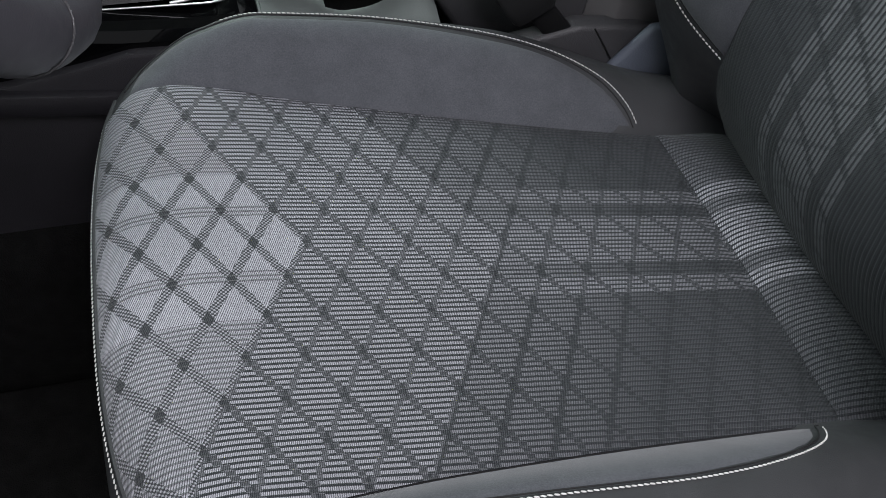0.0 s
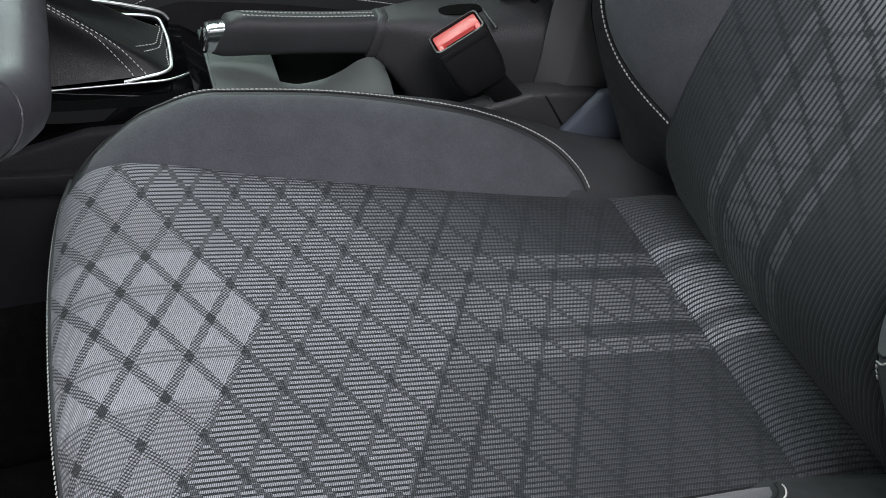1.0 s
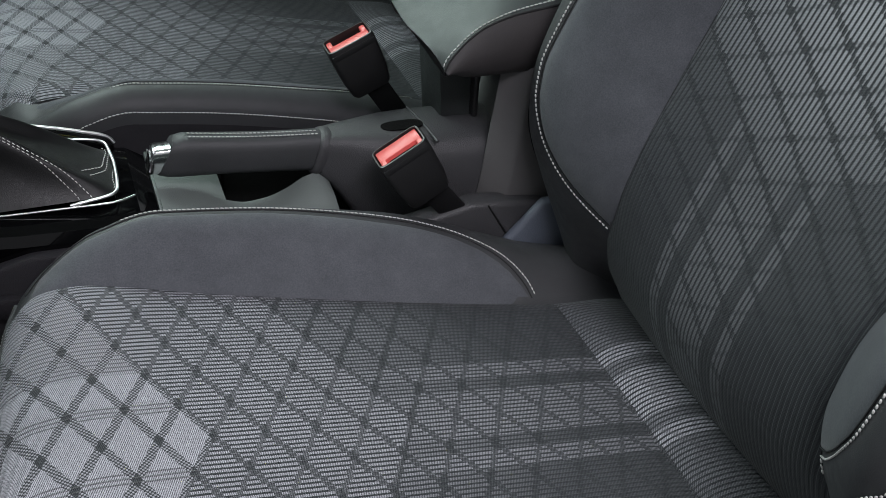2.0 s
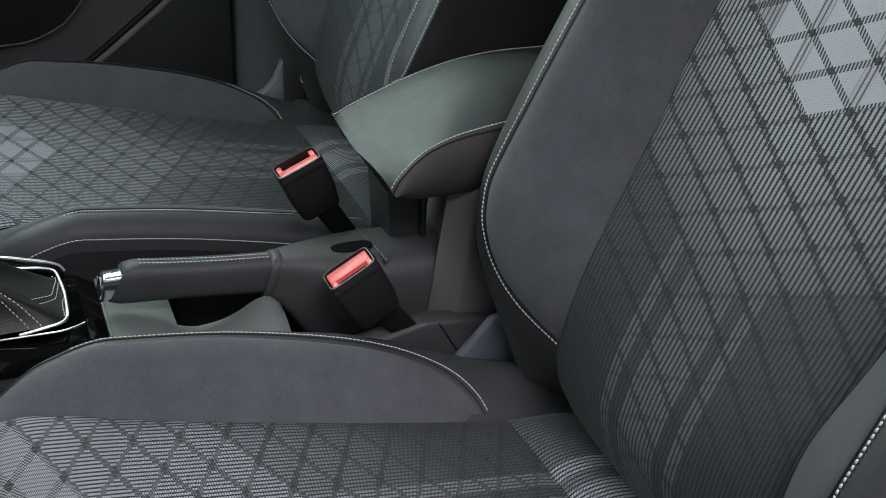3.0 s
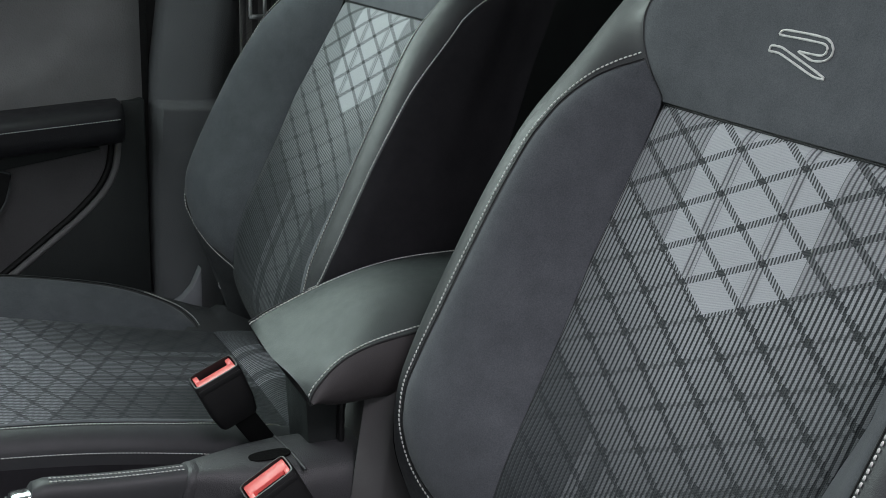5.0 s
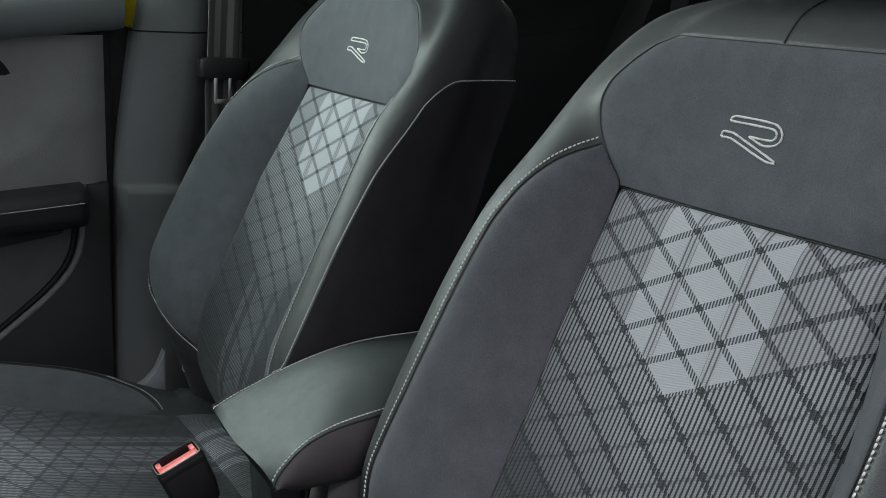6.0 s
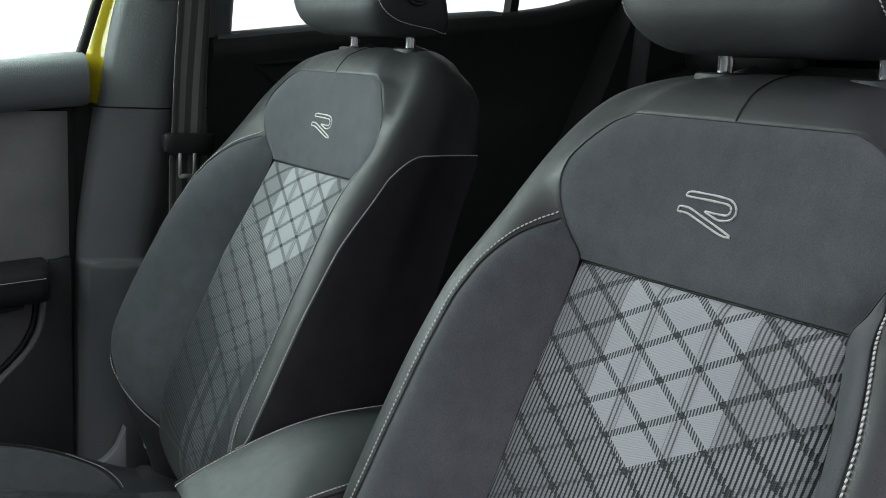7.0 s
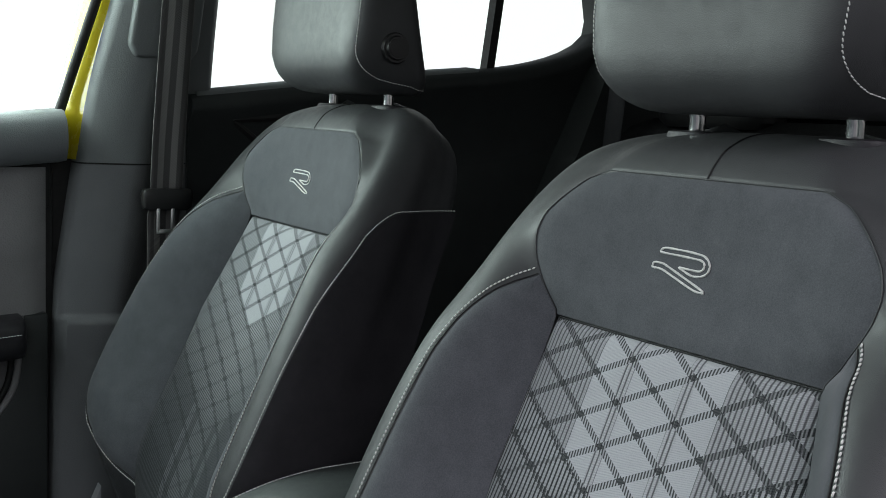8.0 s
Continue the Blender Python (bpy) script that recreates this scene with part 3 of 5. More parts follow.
def front_seat(name, label, at, fabric_shift, slim, flank_rise, back_slim):
    seat = thing(name, label, "car seat", at, group="front seats")

    # --- cushion: cover all round ---
    rows = []
    for p in [P_BACK + (P_END - P_BACK) * i / 90 for i in range(91)]:
        x = _PX(min(p, P_PIPE))
        half = [C_IN(x) * k / 8 for k in range(8)] + [C_IN(x) + (C_RIDGE(x) - C_IN(x)) * k / 8 for k in range(8)]
        half += [C_RIDGE(x) + (C_OUT(x) - C_RIDGE(x)) * math.sin(k / 6 * math.pi / 2) for k in range(7)]
        lim = cpad_edge(x, -1, slim) - 0.001 if -0.47 < x < -0.056 else C_IN(x) - 0.001
        top = [cush_pt(p, w, cush_h(p, w) - 0.003 * min(1.0, max(0.0, (lim - w) / 0.005))) for w in half]
        low = max(0.235, min(0.27, top[-1].z - 0.01))
        for k in range(1, 8):
            f = k / 7
            q = top[22].copy()
            q.z = top[22].z + (low - top[22].z) * f
            q.y = C_OUT(x) + 0.006 * math.sin(f * math.pi) - 0.012 * f
            top.append(q)
        other = [Vector((q.x, -q.y, q.z)) for q in top[::-1]]
        rows.append(other[:-1] + top)
    sheet("cushion_cover", rows, M_LEATHER, seat, label="dark leatherette cushion cover", flip=True)

    # --- cushion: patterned insert ---
    def fabric(name, p0, p1, n, inset, parent, v0, cloth, nj=44):
        rows, uvs = [], []
        for i in range(n):
            p = p0 + (p1 - p0) * i / (n - 1)
            yi = C_IN(_PX(min(p, P_PIPE))) - inset
            row, uvr = [], []
            for j in range(nj + 1):
                y = yi * (2 * j / nj - 1)
                e = min(yi - abs(y), abs(p - p0), abs(p - p1) + 0.004)
                row.append(cush_pt(p, y, cush_h(p, y) + puff(e, 0.0035) - 0.0006))
                uvr.append((y - fabric_shift, v0 - p))
            rows.append(row)
            uvs.append(uvr)
        return sheet(name, rows, cloth, parent, uvs, "checked grey and black woven cloth", flip=True)

    fabric("cushion_insert", P_SEAM - 0.0012, P_PIPE, 110, 0.0002, seat, P_TIP, M_FABRIC)
    fabric("rear_roll", P_BACK, P_SEAM + 0.0008, 30, 0.0, seat, P_SEAM + 0.200, M_FABRIC_ROLL)

    # --- cushion: suede pads on the bolsters, seams and stitches ---
    seams, sewn = [], []
    xs = [-0.476 + (0.476 - 0.0412) * (1 - (1 - i / 69) ** 1.6) for i in range(70)]
    for side in (1, -1):
        rows, edge, sew = [], [], []
        for x in xs:
            p = p_of_x(x)
            rim_y = max(C_IN(x) + 0.002, cpad_edge(x, side, slim))
            a, b = C_IN(x) + 0.0002, max(C_IN(x) + 0.0015, rim_y - 0.001)
            row = []
            for j in range(19):
                y = a + (b - a) * j / 18
                e = min(y - a, b - y, max(0.0, x + 0.476) * 0.6)
                row.append(cush_pt(p, y * side, cush_h(p, y) + puff(e, 0.0050, 0.006) - 0.0028))
            rows.append(row)
            edge.append(cush_pt(p, rim_y * side, cush_h(p, rim_y) + 0.0004))
            turn = min(1.0, max(0.0, (x + 0.12) / 0.06))
            q, dx = rim_y + 0.0036 - 0.0006 * turn, 0.0035 * turn
            pp = p_of_x(x + dx)
            if x > (-0.405 if slim else -0.115) or side < 0:
                sew.append(cush_pt(pp, q * side, cush_h(pp, q) + 0.0006))
        sheet("bolster_pad", rows, M_SUEDE, seat, label="dark grey suede-like bolster pad", flip=side > 0)
        seams.append(edge)
        sewn.append(sew)
    rim = [cush_pt(P_PIPE, y, cush_h(P_PIPE, y) + 0.0005) for y in lin(-0.225, 0.225, 60)]
    sewn.append([cush_pt(P_PIPE + 0.0055, y, cush_h(P_PIPE, y) + 0.0006) for y in lin(-0.225, 0.225, 60)])
    # second row low on the flanks
    for side in (1, -1):
        flank = []
        for x in lin(-0.44, -0.06, 40):
            p = p_of_x(x)
            q = cush_pt(p, C_OUT(x), H_OUT(x))
            bulge = math.sqrt(max(0.0, 1 - (max(0.0, flank_rise) / (H_RIDGE(x) - H_OUT(x))) ** 2))
            flank.append(Vector((q.x, (C_RIDGE(x) + (C_OUT(x) - C_RIDGE(x)) * bulge + 0.0014) * side, q.z + flank_rise)))
        sewn.append(flank)
        # Nearly black sheet below the low stitches; part of its tone is shade.
        rows = []
        for x in lin(-0.455, 0.04, 50):
            q = cush_pt(p_of_x(x), C_OUT(x), H_OUT(x))
            low = max(0.237, min(0.27, q.z - 0.01))
            top = min(-0.0075, flank_rise - 0.0045) if x < -0.06 else -0.0115
            rows.append([Vector((q.x, (C_OUT(x) + 0.006 * math.sin(f * math.pi) - 0.012 * f + 0.0018) * side, q.z + top + (low - q.z - top) * f)) for f in lin(0, 1, 7)])
        sheet("cushion_flank", rows, M_CLOTH, seat, label="nearly black cloth flank of the cushion, shade in its tone", flip=side > 0)
    for run in seams:
        seam_line("cushion_seam", [run], seat)
    bm = bmesh.new()
    add_tube(bm, rim, 0.0021, 8)
    part("front_piping", bm, M_LEATHER, seat, "thin grey piping")
    stitching("cushion_stitching", sewn, seat)
    # lower frame and rails
    frame_bm = rounded_box(-0.44, 0.10, -0.235, 0.235, 0.14, 0.275, 0.02, 3)
    part("seat_base", frame_bm, M_SMOOTH, seat, "black plastic seat base")
    for side in (1, -1):
        part("rail", rounded_box(-0.40, 0.16, side * 0.19 - 0.02, side * 0.19 + 0.02, 0.062, 0.16, 0.004), M_METAL, seat, "grey steel seat rail")

    # --- backrest cover all round ---
    rows = []
    levels = lin(-0.26, 0.36, 64) + lin(0.367, 0.454, 22)
    for s in levels:
        yi, yr, yo = INNER(s), RIDGE(s), OUTER(s)
        yr = max(yr, yi + 0.002)
        rim_w = [yr + (yo - yr) * math.sin(k / 8 * math.pi / 2) for k in range(9)]
        yp = min(inner(s, 1), yr - 0.002)
        half = [yp * k / 8 for k in range(8)] + [yp + (yr - yp) * k / 8 for k in range(8)] + rim_w
        yn = min(inner(s, -1), yr - 0.002)
        half_n = [yn * k / 8 for k in range(8)] + [yn + (yr - yn) * k / 8 for k in range(8)] + rim_w
        lims = []
        for side in (1, -1):
            lim = inner(s, side) - 0.001 if s < 0.38 else 0.0
            if -0.14 < s < 0.28:
                lim = max(lim, pad_edge(s, side, back_slim) - 0.004)
            lims.append(lim)
        front = [back_pt(w, s, back_d(w, s) - 0.011 * min(1.0, max(0.0, (lims[0] - w) / 0.009))) for w in half]
        door_side = [back_pt(-w, s, back_d(-w, s) - 0.011 * min(1.0, max(0.0, (lims[1] - w) / 0.009))) for w in half_n]
        db, do = D_BACK(s), D_OUT(s)
        rear = [back_pt(yo + 0.004 * math.sin(f * math.pi) - 0.012 * f * f, s, do + (db + 0.03 - do) * f) for f in lin(0.14, 1, 7)]
        rear += [back_pt((yo - 0.012) - 0.035 * (1 - math.cos(a)), s, db + 0.03 * (1 - math.sin(a))) for a in lin(0.3, math.pi / 2, 5)]
        rear += [back_pt((yo - 0.047) * f, s, db - 0.004 * (1 - f)) for f in (0.6, 0.25, 0.0)]
        ring = front + rear
        ring += [Vector((q.x, -q.y, q.z)) for q in rear[-2::-1]] + door_side[:0:-1]
        rows.append(ring)
    sheet("backrest_cover", rows, M_LEATHER, seat, label="dark leatherette backrest cover", loop=True, flip=True)

    # --- backrest insert ---
    rows, uvs = [], []
    for i in range(110):
        s = -0.26 + (P_RIM - 0.001 + 0.26) * i / 109
        wa, wb = -inner(s, -1) + 0.0002, inner(s, 1) - 0.0002
        row, uvr = [], []
        for j in range(45):
            w = wa + (wb - wa) * j / 44
            e = min(wb - w, w - wa, P_RIM - s)
            row.append(back_pt(w, s, back_d(w, s) + puff(e, 0.004) - 0.0006 - 0.0035 * math.exp(-(P_RIM - s) / 0.012)))
            uvr.append((1.078 * w - 0.0019, 0.1189 - 1.0214 * s))
        rows.append(row)
        uvs.append(uvr)
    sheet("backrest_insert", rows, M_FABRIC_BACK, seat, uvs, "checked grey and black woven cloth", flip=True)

    # --- logo panel ---
    rows = []
    for i in range(44):
        s = P_RIM + 0.001 + (0.384 - P_RIM - 0.001) * (1 - (1 - i / 43) ** 1.4)
        yi = INNER(s) - 0.0008
        row = []
        for j in range(37):
            w = yi * (2 * j / 36 - 1)
            e = min(yi - abs(w), s - P_RIM, 0.3845 - s)
            row.append(back_pt(w, s, back_d(w, s) + puff(max(0.0, e), 0.004, 0.009) - 0.0006))
        rows.append(row)
    panel = sheet("logo_panel", rows, M_SUEDE, seat, label="dark grey suede-like panel with an embroidered sign", flip=True)

    # --- bolster pads of the backrest ---
    seams, sewn = [], []
    for side in (1, -1):
        rows, edge, sew = [], [], []
        for i in range(90):
            f = i / 89
            s = -0.1455 + (0.2875 + 0.1455) * (0.5 - 0.5 * math.cos(f * math.pi))
            a = inner(s, side) + 0.0002
            b = max(a + 0.0008, pad_edge(s, side, back_slim) - 0.001)
            row = []
            for j in range(21):
                w = a + (b - a) * j / 20
                e = max(0.0, min(w - a, b - w))
                row.append(back_pt(w * side, s, back_d(w * side, s) + puff(e, 0.004) - 0.0006))
            rows.append(row)
            w = pad_edge(s, side, back_slim)
            edge.append(back_pt(w * side, s, back_d(w * side, s) + 0.0004))
            lower = min(1.0, max(0.0, (-0.085 - s) / 0.05))
            upper = min(1.0, max(0.0, (s - 0.2) / 0.06))
            q, sq = w + 0.0042 * (1 - 0.5 * max(lower, upper)), s - 0.005 * lower + 0.005 * upper
            sew.append(back_pt(q * side, sq, back_d(q * side, sq) + 0.0009))
        sheet("bolster_pad", rows, M_SUEDE, seat, label="dark grey suede-like bolster pad", flip=side > 0)
        seams.append(edge)
        sewn.append(sew)

    # --- dark cloth flanks ---
    for side in (1, -1):
        rows = []
        for i in range(60):
            f = i / 59
            row = []
            for j in range(15):
                g = j / 14
                do, db = D_OUT(-0.26 + 0.56 * f), D_BACK(0.1)
                d0 = do - 0.002 if side > 0 else do + 0.010
                d = d0 + (db + 0.022 - d0) * g
                top = 0.300 - 0.42 * d - 0.03 * (1 - min(1.0, g * 3.5)) ** 2
                s = -0.255 + (top + 0.255) * f
                e = min(g * 0.1, (1 - f) * 0.5)
                yo = OUTER(s)
                t = (D_OUT(s) - d) / max(0.02, D_OUT(s) - D_BACK(s) - 0.03)
                t = min(1.0, max(0.0, t))
                w = yo + 0.004 * math.sin(t * math.pi) - 0.012 * t * t
                if d > D_OUT(s):
                    lo, hi = RIDGE(s), yo
                    for _ in range(24):
                        mid = (lo + hi) / 2
                        lo, hi = (mid, hi) if back_d(mid * side, s) > d else (lo, mid)
                    w = hi
                w += puff(e, 0.0022, 0.004) + 0.0028
                row.append(back_pt(w * side, s, d))
            rows.append(row)
        sheet("flank_panel", rows, M_CLOTH, seat, label="nearly black cloth side panel", flip=side < 0)
        line = [r[0] + Vector((0, 0.0008 * side, 0)) for r in rows[16:]] + [q + Vector((0, 0.0008 * side, 0)) for q in rows[-1][1:]]
        if side < 0:
            sewn.append([q + EN * 0.003 + ES * 0.001 for q in line])
    for run in seams:
        seam_line("backrest_seam", [run], seat)
    # outline of the logo panel and the cross seam on the crown
    rim = []
    for w in lin(-0.136, 0.136, 30):
        rim.append(back_pt(w, P_RIM, back_d(w, P_RIM) - 0.0035))
    left = [back_pt(INNER(s), s, back_d(INNER(s), s) + 0.0002) for s in lin(P_RIM, 0.384, 30)]
    right = [Vector((q.x, -q.y, q.z)) for q in left]
    crown = [back_pt(w, 0.3842, back_d(w, 0.3842) + 0.0002) for w in lin(-0.1075, 0.1075, 20)]
    mid = [back_pt(0.0, s, back_d(0.0, s) + 0.0002) for s in lin(0.385, 0.45, 16)]
    seam_line("panel_seam", [rim + left + crown[::-1] + right[::-1]], seat, 0.0004, M_LEATHER)
    seam_line("crown_seam", [mid], seat, 0.0008)
    stitching("backrest_stitching", sewn, seat, 0.0041, 0.0031, 0.00078)
    # --- embroidered sign ---
    bm = bmesh.new()
    for pts in SIGN:
        fine = [q for a, b in zip(pts, pts[1:]) for q in ((a[0] + (b[0] - a[0]) * k / 4, a[1] + (b[1] - a[1]) * k / 4) for k in range(4))]
        soft = [tuple((fine[i - 1][c] + 2 * fine[i][c] + fine[(i + 1) % len(fine)][c]) / 4 for c in (0, 1)) for i in range(len(fine))]
        add_tube(bm, [back_pt(w, s, back_d(w, s) + 0.0036) for w, s in soft + soft[:1]], lambda f: 0.0009 + 0.00012 * math.sin(900 * f), 6)
    part("embroidered_sign", bm, M_THREAD, panel, "light grey embroidered outline sign")

    # --- head restraint ---
    rest_rows = []
    zs = [0.0, 0.0015, 0.004, 0.008, 0.014, 0.022, 0.033, 0.05, 0.08, 0.11, 0.14, 0.16, 0.175, 0.187, 0.195, 0.2]

    def round_off(dz, low, high, cut):
        """1 in the middle, falling along a quarter circle to the bottom and the top."""
        a, b = min(1.0, dz / low), min(1.0, (0.2 - dz) / high)
        return 1 - cut * (2 - math.sqrt(max(0.0, 1 - (1 - a) ** 2)) - math.sqrt(max(0.0, 1 - (1 - b) ** 2)))

    for dz in zs:
        g, gy = round_off(dz, 0.026, 0.045, 0.5), round_off(dz, 0.075, 0.06, 0.42)
        xf = 0.156 + 0.02 * (dz / 0.2) + 0.040 * (1 - math.sqrt(1 - (1 - min(1.0, dz / 0.06)) ** 2))
        xr = 0.292 - 0.24 * dz if dz < 0.16 else 0.2536 - 0.5 * (dz - 0.16)
        cx, rx = (xf + xr) / 2, (xr - xf) / 2
        ring = []
        for k in range(48):
            a = 2 * math.pi * k / 48
            c, sn = math.cos(a), math.sin(a)
            px = math.copysign(abs(c) ** (2 / (6.0 if c > 0 else 3.6)), c)
            py = math.copysign(abs(sn) ** (2 / 4.5), sn)
            bowl = 0.012 * (1 - (py) ** 2) * (1 if px < 0 else -0.3)
            ring.append(Vector((cx + px * rx * (0.5 + 0.5 * g) + bowl * (1 if px < 0 else 0), 0.005 * max(0.0, py) + py * (0.147 if py > 0 else 0.127) * (gy + (0.6 + 0.4 * g - gy) * (min(1.0, max(0.0, 0.5 + 0.8 * px)) if py < 0 else 0.0)), 1.011 + dz)))
        rest_rows.append(ring)
    rest = part("head_restraint", loft(rest_rows), M_LEATHER, seat, "dark leatherette head restraint", sharp=70)

    def on_rest(dz, k):
        """A place on the head restraint: height over its bottom and place round the ring."""
        i = max(n for n, z in enumerate(zs[:-1]) if z <= dz)
        f, a, b = (dz - zs[i]) / (zs[i + 1] - zs[i]), int(k), k - int(k)
        low, high = (r[a % 48].lerp(r[(a + 1) % 48], b) for r in rest_rows[i:i + 2])
        q = low.lerp(high, f)
        return q + (q - Vector((0.22, 0, q.z))).normalized() * 0.0006

    lines = []
    for side in (1, -1):
        run = []
        for q in lin(0.175, 0.007, 50):
            turn = max(0.0, 1 - q / 0.055)
            k = 30.8 + 9.5 * turn ** 2.2
            run.append(on_rest(q, k if side < 0 else 48 - k))
        run += [on_rest(0.007, k if side < 0 else 48 - k) for k in lin(40.0, 42.5, 6)]
        lines.append(run)
    stitching("head_stitching", lines, rest, 0.0039, 0.0028, 0.00058)
    for side in (1, -1):
        bm = bmesh.new()
        for r, dy in ((0.0195, 0.0), (0.0150, 0.0040), (0.0125, 0.0046)):
            made = bmesh.ops.create_cone(bm, cap_ends=True, segments=28, radius1=r, radius2=r * 0.9, depth=0.004)
            bmesh.ops.transform(bm, verts=made["verts"], matrix=Matrix.Translation((0.224, side * (0.1275 + dy), 1.066)) @ Matrix.Rotation(-side * math.pi / 2, 4, "X"))
        part("release_button", bm, M_SMOOTH, rest, "round black release button")
        bm = bmesh.new()
        foot = Vector((0.247, side * 0.0765, 0.988))
        add_tube(bm, [foot, foot + Vector((0.0, 0, 0.02)), foot + Vector((-0.008, 0, 0.05)), foot + Vector((-0.014, 0, 0.07))], 0.0068, 16)
        part("post", bm, M_CHROME, rest, "chrome post")
        ring = [[(0.247 + x, side * 0.0765 + y, z) for x, y in superellipse(0, 0, 0.0185 * k, 0.0275 * k, 28, 2.4)] for k, z in ((0.96, 0.984), (1.0, 0.9935), (0.95, 0.9965), (0.80, 0.9978), (0.45, 0.9970))]
        part("post_collar", loft(ring), M_SIDE, seat, "oval black plastic collar")
    return seat

front_seat("driver_seat", "dark sports car seat with checked cloth inserts and light stitching", (0, 0, 0), 0.0215, 1.0, -0.007, 1.0)
DOOR_SIDE[0] = 1
passenger_seat = front_seat("passenger_seat", "dark sports car seat with checked cloth inserts beyond the armrest", (0.0, 0.70, 0.0173), 0.012, 0.0, 0.005, 1.15)
passenger_seat.rotation_euler = (0, radians(1.0), 0)

# the passenger's cushion lies flatter than the leaning backrest
for ob in passenger_seat.children:
    if ob.name.split(".")[0] in ("cushion_cover", "cushion_insert", "rear_roll", "bolster_pad", "cushion_seam", "front_piping", "cushion_stitching", "cushion_flank"):
        for v in ob.data.vertices:
            if v.co.x < 0.0 and v.co.z < 0.52:
                v.co.z += 0.0175 * v.co.x - 0.007 * min(1.0, max(0.0, (abs(v.co.y) - 0.17) / 0.04))

# the passenger's far bolster is a little fuller and its near one slimmer
for ob in passenger_seat.children:
    if ob.name.split(".")[0] in ("backrest_cover", "bolster_pad", "backrest_stitching", "backrest_seam", "flank_panel"):
        for v in ob.data.vertices:
            rise = ES.dot(v.co - B0) + 0.17
            if rise > 0:
                k = min(1.0, max(0.0, (abs(v.co.y) - 0.16) / 0.07)) * min(1.0, rise / 0.07)
                back = -0.02 - EN.dot(v.co - B0)
                if v.co.y < -0.08 and back > 0:
                    v.co.y += 0.013 * min(1.0, back / 0.03) * min(1.0, max(0.0, (v.co.z - 0.6) / 0.2)) * min(1.0, (-v.co.y - 0.08) / 0.06)
                v.co.y += (0.012 + 0.012 * max(0.0, 1 - ((v.co.z - 0.62) / 0.16) ** 2) if v.co.y > 0 else 0.006 + 0.010 * min(1.0, max(0.0, (v.co.z - 0.6) / 0.2))) * k

ring_bm = bmesh.new()
add_tube(ring_bm, [Vector((0.008 + 0.0030 * math.cos(a), 0.209 - 0.0022 * math.cos(a), 0.4150 + 0.0062 * math.sin(a))) for a in lin(0, 2 * math.pi, 22)], 0.0013, 8, False)
part("anchor_ring", ring_bm, M_SATIN, passenger_seat, "small bright anchor ring")

# ---- car body: floor, sills, roof, walls ----
floor_bm = rounded_box(-1.35, 1.6, -0.46, 1.16, 0.0, 0.06, 0.01)
tagged(part("floor", floor_bm, M_CARPET, None), "black carpeted car floor", "floor", kind="structure")
tagged(part("wall_underbody", rounded_box(-1.33, 1.58, -0.45, 1.15, -0.302, -0.003, 0.01), M_RUBBER, None), "black underside of the car", "underbody", kind="structure")
tunnel_bm = rounded_box(-1.1, 0.9, 0.235, 0.465, 0.05, 0.26, 0.04, 3)
tagged(part("floor_tunnel", tunnel_bm, M_CARPET, None), "black carpeted centre tunnel", "floor tunnel", kind="structure")

roof = thing("ceiling", "light fabric headliner of the car roof", "ceiling", kind="structure")
rows = []
for x in lin(-0.74, 1.5, 14):
    rows.append([Vector((x, y, 1.50 - 0.05 * ((y - 0.35) / 0.7) ** 2 - 0.06 * max(0.0, -x - 0.2) - 0.10 * max(0.0, x - 0.9))) for y in lin(-0.40, 1.10, 13)])
sheet("headliner", rows, M_ROOF, roof)
rows2 = [[p + Vector((0, 0, 0.04)) for p in r] for r in rows]
sheet("roof_skin", rows2, M_YELLOW, roof)


def pillar_bar(name, pts, r, label):
    bm = bmesh.new()
    add_tube(bm, pts, r, 12)
    return tagged(part(name, bm, M_PILLAR, None), label, "pillar", kind="structure")


pillar_bar("trim_pillar_a_right", [(-1.30, 1.12, 0.95), (-0.9, 1.09, 1.25), (-0.5, 1.06, 1.47)], 0.045, "dark front windscreen pillar")
pillar_bar("trim_pillar_a_left", [(-1.30, -0.42, 0.95), (-0.9, -0.39, 1.25), (-0.5, -0.36, 1.47)], 0.045, "dark front windscreen pillar")
pillar_bar("trim_pillar_b_left", [(0.12, -0.42, 0.2), (0.12, -0.42, 0.9), (0.17, -0.36, 1.47)], 0.06, "dark centre pillar beside the driver")
pillar_bar("trim_roof_rail_right", [(-0.5, 1.06, 1.46), (0.3, 1.07, 1.47), (1.0, 1.06, 1.43), (1.5, 1.05, 1.36)], 0.04, "dark roof rail")
pillar_bar("trim_roof_rail_left", [(-0.5, -0.36, 1.46), (0.3, -0.36, 1.47), (1.0, -0.36, 1.43), (1.5, -0.36, 1.36)], 0.04, "dark roof rail")
tagged(part("wall_firewall", rounded_box(-1.36, -1.30, -0.45, 1.15, 0.05, 0.95, 0.01), M_CARPET, None), "dark firewall below the windscreen", "wall", kind="structure")
tagged(part("wall_rear", rounded_box(1.55, 1.6, -0.45, 1.15, 0.05, 1.42, 0.01), M_CARPET, None), "dark tailgate lining", "wall", kind="structure")
tagged(part("wall_left_rear", rounded_box(0.15, 1.56, -0.45, -0.40, 0.05, 1.0, 0.01), M_DOOR, None), "dark rear door lining", "wall", kind="structure")
tagged(part("sill_left", rounded_box(-1.2, 0.2, -0.50, -0.38, 0.02, 0.17, 0.02, 3), M_SMOOTH, None), "black plastic door sill", "sill", kind="structure")
tagged(part("sill_right", rounded_box(-1.2, 0.2, 0.99, 1.10, 0.02, 0.17, 0.02, 3), M_SMOOTH, None), "black plastic door sill", "sill", kind="structure")

